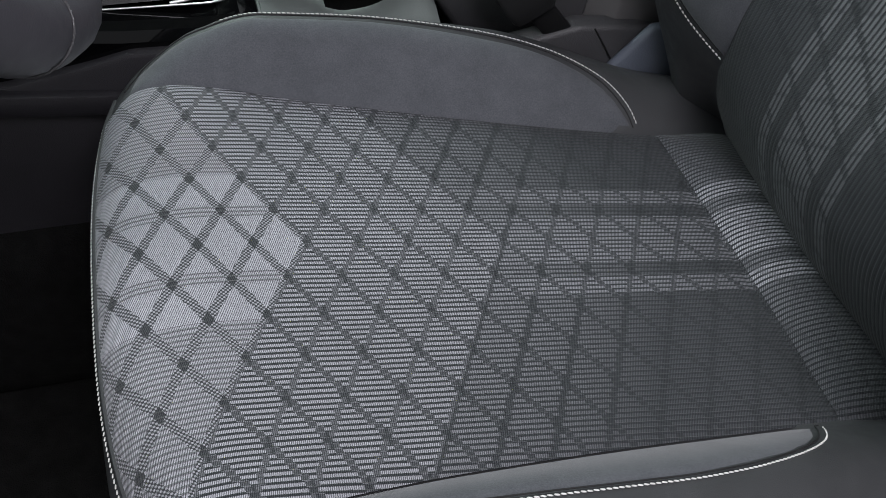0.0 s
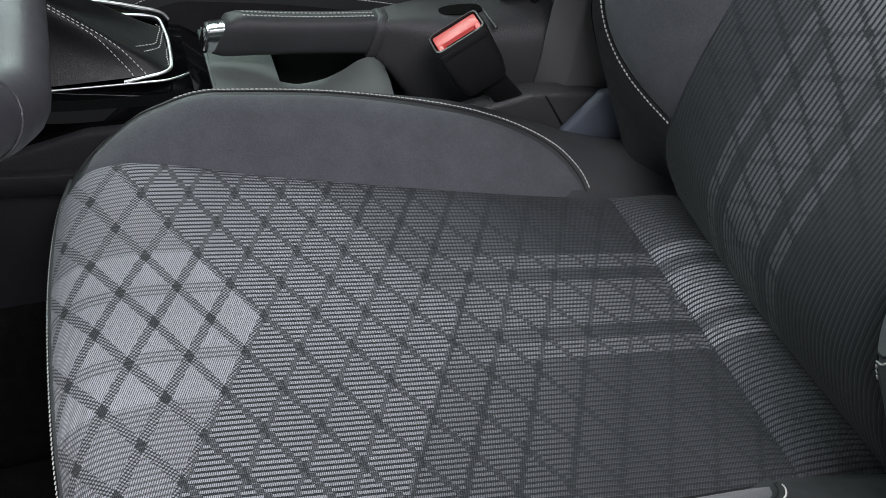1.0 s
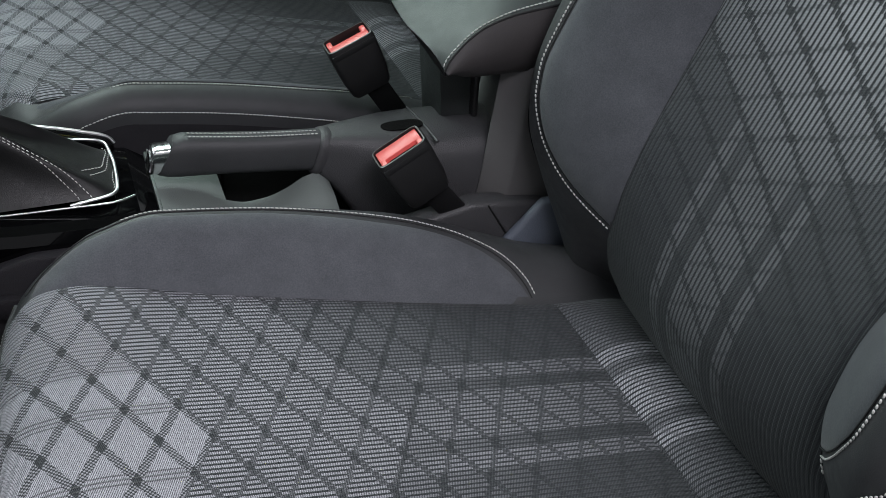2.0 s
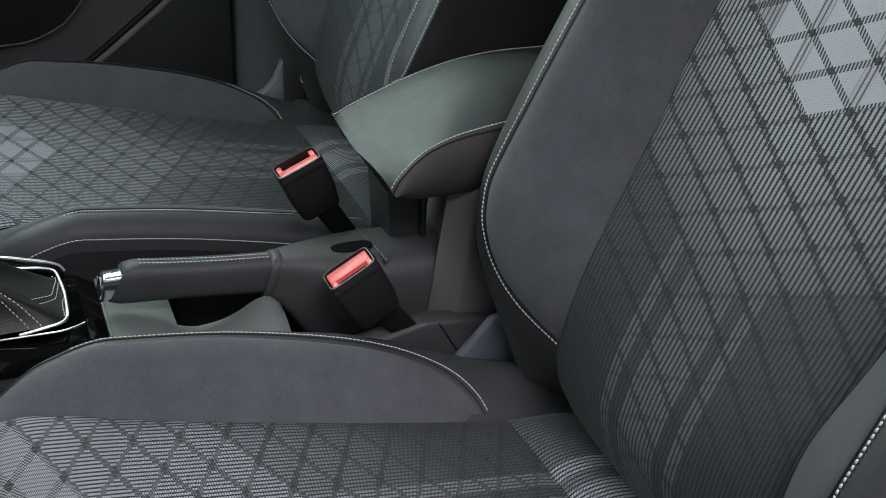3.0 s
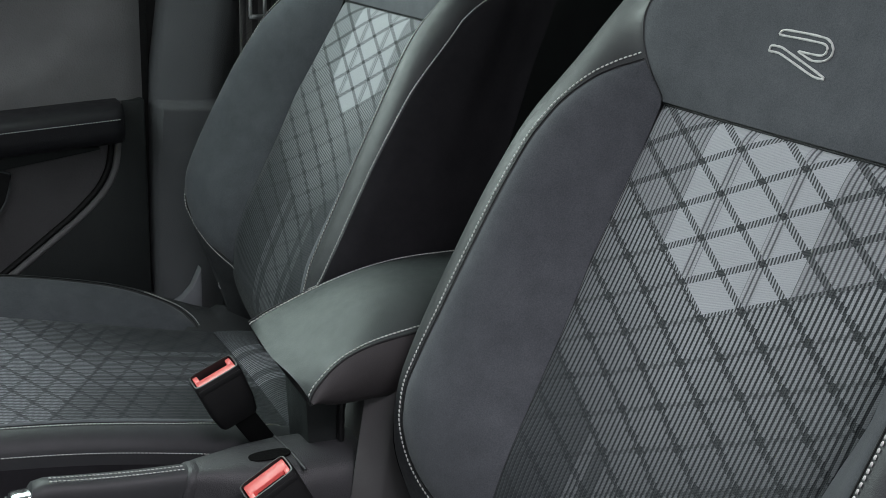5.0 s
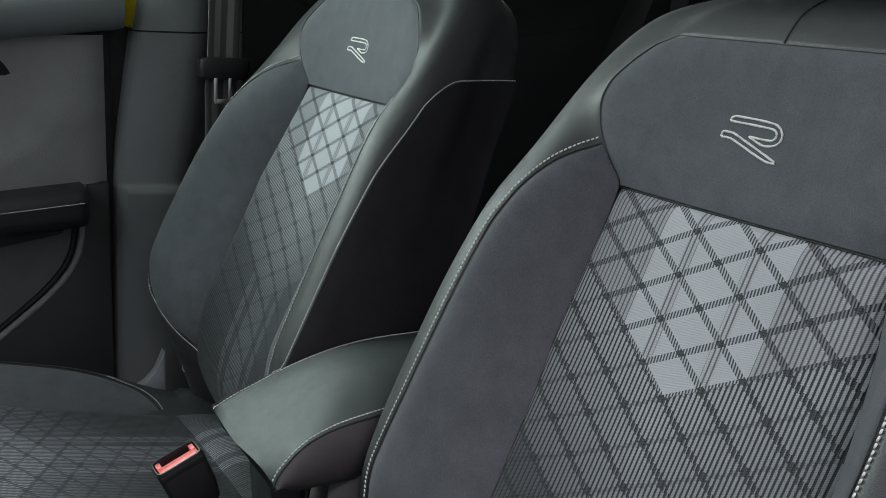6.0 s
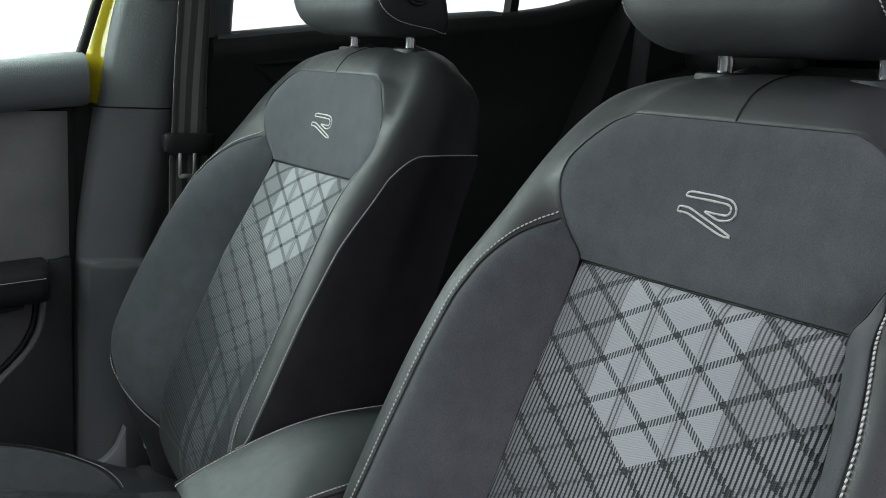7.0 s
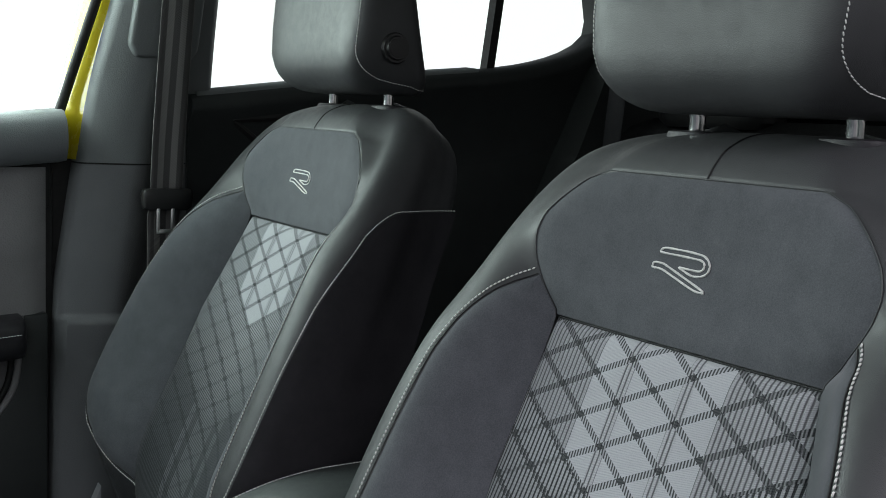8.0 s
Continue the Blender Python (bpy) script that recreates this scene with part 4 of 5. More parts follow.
# Unseen dashboard; its body reaches far back to block low light from the front.
dash = thing("dashboard", "unseen dark soft plastic dashboard, reaching back to block low light", "dashboard", (-1.0, 0.35, 0.8))
rings = []
for y in lin(-0.40, 1.10, 12):
    rings.append([(x + 1.0, y - 0.35, z - 0.8) for x, z in ((-1.29, 0.30), (-0.84, 0.32), (-0.77, 0.50), (-0.75, 0.70), (-0.80, 0.86), (-0.90, 0.95), (-1.29, 0.98))])
part("dash_body", loft(rings), M_DOORTOP, dash, sharp=50)

mat = thing("floor_mat", "black carpet floor mat on the floor", "floor mat", (-0.66, -0.06, 0.06))
mat_bm = slab([(x, z) for x, z in ((-0.26, 0.0), (0.17, 0.0), (0.17, 0.008), (-0.26, 0.008))], -0.26, 0.26, 0.003)
part("mat", mat_bm, M_CARPET, mat)

# driver's door, swung wide open; unseen, added to block light from front left
swung = thing("unseen_door", "unseen driver's door swung wide open, added to block light", "car door", (-0.98, -0.44, 0.0), kind="structure")
part("door_shell", rounded_box(0.0, 1.0, -0.045, 0.045, 0.18, 0.95, 0.02, 3), M_DOOR, swung, "dark grey door lining")
swung.rotation_euler = (0, 0, radians(-105))

# ---- steering wheel, seen edge-on ----
wheel = thing("steering_wheel", "dark leather flat-bottomed steering wheel", "steering wheel", (-0.5425, 0.0, 0.8235))
tilt = radians(25)
w_up, w_ax = Vector((-math.sin(tilt), 0, math.cos(tilt))), Vector((math.cos(tilt), 0, math.sin(tilt)))


def wheel_pt(a, r, off=0.0):
    y, u = r * math.cos(a), r * math.sin(a)
    u = max(u, -0.172)
    return Vector((0, 1, 0)) * y + w_up * u + w_ax * off


bm = bmesh.new()
N, K = 72, 14
rim_rings = []
for i in range(N):
    a = 2 * math.pi * i / N
    c = wheel_pt(a, 0.182)
    out = (Vector((0, 1, 0)) * math.cos(a) + w_up * math.sin(a)).normalized()
    thick = 0.0165 + 0.003 * max(0.0, -math.sin(a))
    rim_rings.append([bm.verts.new(c + out * (math.cos(2 * math.pi * k / K) * thick) + w_ax * (math.sin(2 * math.pi * k / K) * thick * 1.1)) for k in range(K)])
for i in range(N):
    a, b = rim_rings[i], rim_rings[(i + 1) % N]
    for k in range(K):
        bm.faces.new((a[k], a[(k + 1) % K], b[(k + 1) % K], b[k]))
bmesh.ops.recalc_face_normals(bm, faces=bm.faces)
rim = part("rim", bm, M_WHEEL, wheel, "dark smooth leather rim")
for a in (math.radians(236), math.radians(296), math.radians(20), math.radians(160)):
    bm = bmesh.new()
    out = (Vector((0, 1, 0)) * math.cos(a) + w_up * math.sin(a)).normalized()
    c = wheel_pt(a, 0.182)
    thick = 0.0165 + 0.003 * max(0.0, -math.sin(a))
    add_tube(bm, [c + out * (math.cos(q) * thick * 1.01) + w_ax * (math.sin(q) * thick * 1.11) for q in lin(0, 2 * math.pi, 25)], 0.0006, 6, False)
    part("rim_seam", bm, M_GRAIN, rim, "pale seam round the rim")
bm = loft([[Vector((0, x, 0)) + w_up * y + w_ax * d for x, y in superellipse(0, -0.01, 0.075 * k, 0.065 * k, 32, 2.8)] for k, d in ((0.7, -0.05), (1.0, -0.03), (1.0, 0.0), (0.85, 0.018), (0.4, 0.024))])
part("hub", bm, M_DOORTOP, wheel, "grey airbag hub")
for ya in (-1, 1):
    bm = loft([[Vector((0, ya * y, 0)) + w_up * (u - 0.005) + w_ax * d for u, d in superellipse(0, -0.012, hh, 0.008, 16, 3)] for y, hh in ((0.06, 0.035), (0.11, 0.024), (0.172, 0.022))])
    part("spoke", bm, M_DOORTOP, wheel, "grey spoke")
bm = loft([[Vector((0, x, 0)) + w_up * u + w_ax * d for x, d in superellipse(0, -0.012, ww, 0.007, 16, 3)] for u, ww in ((-0.06, 0.035), (-0.12, 0.022), (-0.168, 0.03))])
part("spoke", bm, M_SATIN, wheel, "silver lower spoke")
bm = bmesh.new()
add_tube(bm, [w_ax * -0.02, w_ax * -0.12, w_ax * -0.4], 0.045, 16)
part("column", bm, M_SMOOTH, wheel, "black steering column")

# ---- centre console ----
console = thing("centre_console", "dark grained plastic console between the front seats", "console", (0, 0.35, 0))
CY = 0.35


def con(bm):
    bmesh.ops.translate(bm, verts=bm.verts, vec=(0, -CY, 0))
    return bm


# long side wall towards the driver with two ledges
wall_poly = [(-1.0, 0.16), (-0.02, 0.16), (0.10, 0.22), (0.10, 0.34), (-0.06, 0.395), (-0.17, 0.405), (-0.34, 0.425), (-0.455, 0.432), (-0.493, 0.423), (-0.56, 0.411), (-0.70, 0.41), (-1.0, 0.45)]
part("side_wall", con(slab(wall_poly, 0.2645, 0.284, 0.005)), M_SIDE, console, "black grained side wall")
part("side_wall", con(slab(wall_poly, 0.414, 0.428, 0.005)), M_SIDE, console, "black grained side wall")
part("side_ledge", con(slab([(-1.0, 0.396), (-0.563, 0.389), (-0.48, 0.380), (-0.34, 0.366), (-0.34, 0.386), (-0.48, 0.400), (-0.563, 0.4095), (-1.0, 0.436)], 0.255, 0.268, 0.002)), M_SIDE, console, "black grained ledge")
# grey tray with a deep well under the lever
TRAY_RIM = curve((-0.342, -0.310, -0.290, -0.281, -0.262, -0.242, -0.222, -0.207, -0.196, -0.184, -0.172), (0.434, 0.427, 0.420, 0.4145, 0.4095, 0.4115, 0.4190, 0.4275, 0.4300, 0.422, 0.402))
TRAY_LOW = curve((-0.342, -0.31, -0.281, -0.24, -0.20, -0.172), (0.431, 0.424, 0.412, 0.408, 0.413, 0.404))
bm = bmesh.new()
xs_tray = lin(-0.342, -0.2815, 12) + lin(-0.2785, -0.183, 20)
ys_tray = lin(0.285, 0.336, 9) + lin(0.342, 0.412, 8)
grid = {}
for i, x in enumerate(xs_tray):
    for j, y in enumerate(ys_tray):
        if x > -0.28 and j > 8:
            continue
        f = min(1.0, (y - 0.285) / 0.051)
        z = TRAY_LOW(x) + (TRAY_RIM(x) - TRAY_LOW(x)) * f + 0.0022 * math.sin(math.pi * f)
        if x > -0.27 and f < 0.42:
            z -= 0.0018
        if j > 8:
            z = TRAY_RIM(x) + 0.003 * (y - 0.336) / 0.076
        grid[i, j] = bm.verts.new((x, y, z))
for i in range(len(xs_tray) - 1):
    for j in range(len(ys_tray) - 1):
        corners = [grid.get(k) for k in ((i, j), (i + 1, j), (i + 1, j + 1), (i, j + 1))]
        if None not in corners:
            bm.faces.new(corners)
border = [e for e in bm.edges if e.is_boundary]
made = bmesh.ops.extrude_edge_only(bm, edges=border)
for v in [g for g in made["geom"] if isinstance(g, bmesh.types.BMVert)]:
    v.co.z -= 0.006
made = bmesh.ops.extrude_edge_only(bm, edges=[e for e in bm.edges if e.is_boundary])
for v in [g for g in made["geom"] if isinstance(g, bmesh.types.BMVert)]:
    v.co.z = 0.31
bmesh.ops.recalc_face_normals(bm, faces=bm.faces)
part("tray", con(bm), M_TRAY, console, "grey-green plastic tray with a deep well", sharp=50)
# Near-black blocks: the shade down in the well is put into their colour.
part("well_back", con(rounded_box(-0.272, -0.16, 0.404, 0.4135, 0.30, 0.43, 0.002)), M_RUBBER, console, "black block for the shade in the well")
part("well_floor", con(rounded_box(-0.272, -0.165, 0.336, 0.413, 0.28, 0.33, 0.003)), M_RUBBER, console, "black well floor, its shade in the colour")
# raised body behind the lever
rings = []
for x, zt, zb, hw, rake in ((-0.186, 0.4655, 0.4255, 0.0185, 0.30), (-0.180, 0.4662, 0.421, 0.0205, 0.30), (-0.168, 0.4668, 0.407, 0.0245, 0.28), (-0.155, 0.4668, 0.387, 0.030, 0.22), (-0.14, 0.4666, 0.36, 0.036, 0.12), (-0.12, 0.466, 0.33, 0.043, 0.0), (-0.09, 0.465, 0.31, 0.049, 0.0), (-0.05, 0.463, 0.31, 0.050, 0.0), (-0.005, 0.460, 0.31, 0.050, 0.0)):
    rings.append([(x + rake * z * (zt - zb) / 2, CY + y * hw, (zt + zb) / 2 + z * (zt - zb) / 2) for y, z in superellipse(0, 0, 1, 1, 40, 4.0)])
part("rear_body", con(loft(rings)), M_GRAIN, console, "black grained rear body", sharp=50)
# Flat black disc on the body; the shade of a recess is its colour.
part("recess_disc", con(loft([[(x, y, z) for x, y in superellipse(-0.108, 0.341, 0.021 * k, 0.009 * k, 28, 2.6)] for k, z in ((1.0, 0.460), (1.0, 0.4667), (0.93, 0.4668))])), M_CARPET, console, "flat black oval for the shaded recess")
bm = bmesh.new()
add_tube(bm, [(-0.090, 0.378, 0.4640), (-0.088, 0.362, 0.4646), (-0.0855, 0.330, 0.4646), (-0.084, 0.305, 0.4634)], 0.0016, 10)
part("rear_lip", con(bm), M_GRAIN, console, "raised grained lip")
part("rear_skirt", con(slab([(-0.16, 0.30), (0.09, 0.30), (0.09, 0.385), (0.0, 0.408), (-0.06, 0.415), (-0.16, 0.395)], 0.262, 0.287, 0.006, 3)), M_GRAIN, console, "black grained lower skirt")
part("rear_skirt", con(rounded_box(-0.05, 0.12, 0.29, 0.42, 0.26, 0.405, 0.01, 3)), M_GRAIN, console, "black grained rear block")
bm = bmesh.new()
add_tube(bm, [(-0.046, 0.2625, 0.411), (-0.038, 0.2615, 0.398), (-0.020, 0.2605, 0.368), (-0.005, 0.261, 0.34)], 0.0009, 6)
part("joint_line", con(bm), M_RUBBER, console, "dark joint line")
# post under the armrest, with its dark side box
rings = []
for z, xa, xb, ya, yb in ((0.39, -0.048, 0.062, 0.274, 0.405), (0.43, -0.040, 0.060, 0.277, 0.403), (0.50, -0.029, 0.060, 0.283, 0.400), (0.525, -0.025, 0.062, 0.285, 0.400), (0.545, -0.022, 0.062, 0.287, 0.400)):
    rings.append([(xa + 0.022, ya, z), (xb, ya, z), (xb, yb, z), (xa + 0.03, yb, z), (xa + 0.02, ya + 0.05, z), (xa, ya + 0.022, z)])
bm = loft(rings)
bmesh.ops.bevel(bm, geom=list(bm.edges), offset=0.003, segments=2, profile=0.5, affect="EDGES")
part("armrest_post", con(bm), M_POST, console, "black faceted post")
part("side_box", con(slab([(-0.062, 0.44), (-0.026, 0.43), (-0.026, 0.545), (-0.070, 0.545)], 0.352, 0.412, 0.004)), M_REAR, console, "black box behind the lever")
# Upright black bar added where a shadowed slot parts box and post.
part("slot_bar", con(rounded_box(-0.034, -0.0275, 0.343, 0.356, 0.462, 0.522, 0.003)), M_SMOOTH, console, "black upright bar beside the dark slot")

# gloss black gear surround with chrome frames
rings = []
for x, zt, ya, yb in ((-0.95, 0.52, 0.275, 0.425), (-0.60, 0.468, 0.272, 0.428), (-0.46, 0.452, 0.272, 0.428), (-0.40, 0.447, 0.275, 0.425), (-0.362, 0.444, 0.280, 0.420), (-0.346, 0.436, 0.286, 0.414)):
    rings.append([(x, ya + 0.006, 0.36), (x, ya, zt - 0.014), (x, ya + 0.004, zt - 0.005), (x, ya + 0.012, zt), (x, yb - 0.012, zt), (x, yb - 0.004, zt - 0.005), (x, yb, zt - 0.014), (x, yb + 0.003, 0.36)])
part("gear_surround", con(loft(rings)), M_GLOSS, console, "piano black gear surround", smooth=False)
part("surround_edge", con(slab([(-0.345, 0.36), (-0.339, 0.36), (-0.339, 0.432), (-0.345, 0.434)], 0.284, 0.416, 0.002)), M_TRAY, console, "grey edge strip")


part("surround_wall", con(slab([(-0.95, 0.36), (-0.364, 0.36), (-0.371, 0.449), (-0.40, 0.460), (-0.453, 0.4785), (-0.60, 0.527), (-0.95, 0.60)], 0.406, 0.421, 0.003)), M_GLOSS, console, "piano black rising side wall")
FRAME_IN = [(-0.418, 0.2985, 0.4555), (-0.400, 0.3015, 0.4560), (-0.387, 0.3040, 0.4565), (-0.3805, 0.3070, 0.4570), (-0.3773, 0.315, 0.457), (-0.3758, 0.335, 0.457), (-0.3753, 0.355, 0.457), (-0.377, 0.380, 0.4575), (-0.3795, 0.3955, 0.458), (-0.386, 0.4005, 0.4595), (-0.400, 0.402, 0.4615), (-0.434, 0.402, 0.467)]
FRAME_LOW = [(-0.62, 0.303, 0.470), (-0.54, 0.3015, 0.460), (-0.474, 0.2995, 0.4545), (-0.418, 0.298, 0.4537), (-0.387, 0.297, 0.4535), (-0.374, 0.3005, 0.453), (-0.364, 0.307, 0.4520)]
FRAME_TOP = [(-0.3705, 0.402, 0.4535), (-0.3745, 0.4035, 0.459), (-0.401, 0.404, 0.4695), (-0.443, 0.4045, 0.481), (-0.60, 0.405, 0.528)]
for pts, r, label in ((FRAME_LOW, 0.0010, "thin chrome outer line"), (FRAME_TOP, 0.0016, "chrome line along the rising wall"), (FRAME_IN, 0.0015, "bright chrome inner frame")):
    bm = bmesh.new()
    add_tube(bm, [p - Vector((0, CY, 0)) for p in glide(pts, 70)], r, 10)
    part("gear_frame", bm, M_SATIN, console, label)

# leather gaiter and gear lever
gear = thing("gear_lever", "black stitched leather gear gaiter with its lever", "gear lever", (-0.50, CY, 0.455))


def gaiter_pt(f, a, out=1.0):
    """A four-sided tent of leather: corners run up as ridges, the faces sink in between."""
    c, q = math.cos(a), math.sin(a)
    rx, ry = 0.1165 * (1 - f) + 0.016 * f, 0.045 * (1 - f) ** 1.5 + 0.013 * f
    sink = 1 - 0.30 * math.sin(math.pi * min(1.0, f * 1.15)) * (1 - abs(math.sin(2 * a))) ** 1.3 + 0.025 * math.sin(7 * a + 9 * f) * math.sin(math.pi * f)
    px, py = math.copysign(abs(c) ** 0.25, c), math.copysign(abs(q) ** 0.25, q)
    return Vector((0.006 - 0.036 * f - 0.05 * f * f + px * rx * sink * out, py * ry * sink * out, 0.118 * f ** 1.05 + (out - 1) * 0.04))


part("gaiter", loft([[gaiter_pt(f, 2 * math.pi * k / 64) for k in range(64)] for f in lin(0, 1, 22)]), M_GAITER, gear, "black leather gaiter", sharp=80)
rows = [[gaiter_pt(f, -1.21 + 0.42 * min(1.0, f / 0.55) ** 0.8 + da, 1.014) for f in lin(0.0, 0.85, 60)] for da in (-0.10, 0.07)]
# curved seams on the face towards the lever: height and place across
for bend in (((0.12, -0.48), (0.075, -0.2), (0.04, 0.03), (0.028, 0.4), (0.012, 0.88)), ((0.10, -0.62), (0.06, -0.35), (0.03, -0.1), (0.018, 0.28), (0.006, 0.72)), ((0.012, -0.78), (0.014, -0.5), (0.010, -0.2), (0.003, -0.05))):
    rows.append([gaiter_pt(q.x, math.copysign(math.asin(min(1.0, abs(q.y)) ** 4), q.y), 1.014) for q in glide([(f, g, 0) for f, g in bend], 26)])
stitching("gaiter_stitching", rows, gear, 0.0042, 0.0028, 0.00045)
bm = bmesh.new()
add_tube(bm, [(-0.080, 0, 0.11), (-0.090, 0, 0.15), (-0.095, 0, 0.2)], lambda f: 0.014 + 0.010 * f, 16)
part("knob", bm, M_LEATHER, gear, "black leather knob")

# ---- handbrake ----
brake = thing("handbrake", "dark leather handbrake lever with a chrome button", "handbrake", (-0.26, CY, 0.45))
rings = []
for f in lin(0, 1, 18):
    x = -0.331 + 0.145 * f
    end = min(1.0, 0.86 + 2.0 * f)
    zc = 0.4628 - 0.0160 * f
    ring = []
    for y, z in superellipse(0, 0, 0.0145 * end, 0.0198 * end * (1.0 - 0.08 * math.sin(f * math.pi)), 28, 2.9):
        ring.append((x + 0.26 - 0.010 * (z / 0.0198) * (1 - f) * -1.0, y, zc + z - 0.45))
    rings.append(ring)
grip = part("grip", loft(rings), M_LEATHER, brake, "dark stitched leather grip", sharp=60)
stitching("grip_stitching", [[Vector((-0.318 + 0.130 * f + 0.26, dy, 0.4628 - 0.0160 * f + 0.0198 * (1.0 - 0.08 * math.sin(f * math.pi)) + 0.0003 - 0.45)) for f in lin(0.06, 0.98, 26)] for dy in (-0.0055, 0.0012)], grip, 0.0038, 0.0026)
rings = []
for f, g in ((0.0, 0.86), (0.05, 0.96), (0.15, 1.0), (1.0, 1.0)):
    x = -0.346 + 0.026 * f
    rings.append([(x + 0.26 + 0.30 * z, y, 0.4608 + z - 0.45) for y, z in superellipse(0, 0, 0.0100 * g, 0.0122 * g, 24, 6.0)])
part("button", loft(rings), M_CHROME, brake, "bright chrome release button")
rings = [[(x + 0.26 + 0.30 * z, y, 0.4460 + z - 0.45) for y, z in superellipse(0, 0, 0.0186 * g, 0.0206 * g, 28, 3.0)] for x, g in ((-0.1945, 0.90), (-0.1930, 0.98), (-0.1900, 1.02), (-0.1850, 1.02), (-0.1825, 0.97))]
part("collar_ring", loft(rings), M_GRAIN, brake, "dark grained ring at the lever's foot")
# ---- centre armrest ----
arm = thing("armrest", "dark leatherette centre armrest with light stitching", "armrest", (0.06, 0.355, 0.56))


# height of the near edge along the armrest: steep at the nose, then almost level
ARM_NEAR = curve((-0.095, -0.0925, -0.088, -0.082, -0.072, -0.053, -0.027, 0.004, 0.024, 0.10, 0.26), (0.548, 0.554, 0.5605, 0.5665, 0.5755, 0.5865, 0.5945, 0.5985, 0.6005, 0.604, 0.605))

top_rows, lower_rows = [], []
for i in range(44):
    f = (i / 43) ** 1.7
    x = -0.095 + 0.353 * f
    q = (x + 0.088) / 0.346
    top = 0.560 + 0.068 * math.sin(min(1.0, max(0.0, q + 0.02) / 0.42) * math.pi / 2)
    far_z = 0.570 + 0.046 * math.sin(min(1.0, max(0.0, q) / 0.55) * math.pi / 2)
    corner = math.sqrt(max(0.0, 1 - max(0.0, (-0.060 - x) / 0.035) ** 2))
    ya, yb = 0.2795, 0.426 + 0.014 * corner
    bottom = 0.534 + 0.011 * (1 - math.sqrt(max(0.0, 1 - max(0.0, (-0.065 - x) / 0.03) ** 2)))
    row = []
    for k in range(25):
        g = 2 * k / 24 - 1
        base = ARM_NEAR(x) + (far_z - ARM_NEAR(x)) * (g + 1) / 2
        fore = (1 - min(1.0, f * 9)) * (0.004 * (1 - g * g) + 0.0045 * g)
        row.append(Vector((x - fore - 0.06, ya + (yb - ya) * k / 24 - 0.355, max(base, base + (top - base) * (1 - abs(g) ** 2.6)) - 0.56)))
    top_rows.append(row)
    a, b = row[0], row[-1]
    ring = [a]
    for k in range(1, 10):
        g = k / 9
        ring.append(Vector((a.x + 0.010 * g * g, a.y - 0.007 * math.sin(g * math.pi) + 0.010 * g * g, a.z + (bottom - 0.56 - a.z) * g)))
    for k in range(1, 6):
        g = k / 6
        ring.append(Vector((a.x + 0.010, ring[9].y + (b.y - 0.012 - ring[9].y) * g, bottom - 0.562)))
    for k in range(1, 7):
        g = 1 - k / 6
        ring.append(Vector((b.x + 0.010 * g, b.y - 0.012 * g * g, b.z + (bottom - 0.56 - b.z) * g)))
    lower_rows.append(ring)
sheet("top_cover", top_rows, M_ARMTOP, arm, label="grey-green leatherette top, its sheen in the colour", flip=True)
near = [r[0] for r in top_rows]
far_line = [r[-1] for r in top_rows]
sheet("lower_cover", lower_rows, M_ARMSIDE, arm, label="dark leatherette underside")
bm = bmesh.new()
front = [p for p in top_rows[0]] + lower_rows[0][-2:0:-1]
lip = [bm.verts.new(p) for p in front]
under = [bm.verts.new(p + Vector((0.004 * min(1.0, k / 4), 0, -0.0055))) for k, p in enumerate(top_rows[0])]
for k in range(len(under) - 1):
    bm.faces.new((lip[k], lip[k + 1], under[k + 1], under[k]))
bm.faces.new(under + lip[len(under):])
part("nose", bm, M_SMOOTH, arm, "dark rounded edge of the nose")
seam_line("armrest_seam", [near, [p + Vector((0, 0, 0.0003)) for p in far_line]], arm, 0.0012)
stitching("armrest_stitching", [[r[0].lerp(r[1], 0.6) + Vector((0, 0, 0.0007)) for r in top_rows], [r[-1].lerp(r[-2], 0.6) + Vector((0, 0, 0.0007)) for r in top_rows]], arm, 0.0042, 0.0033, 0.00072)


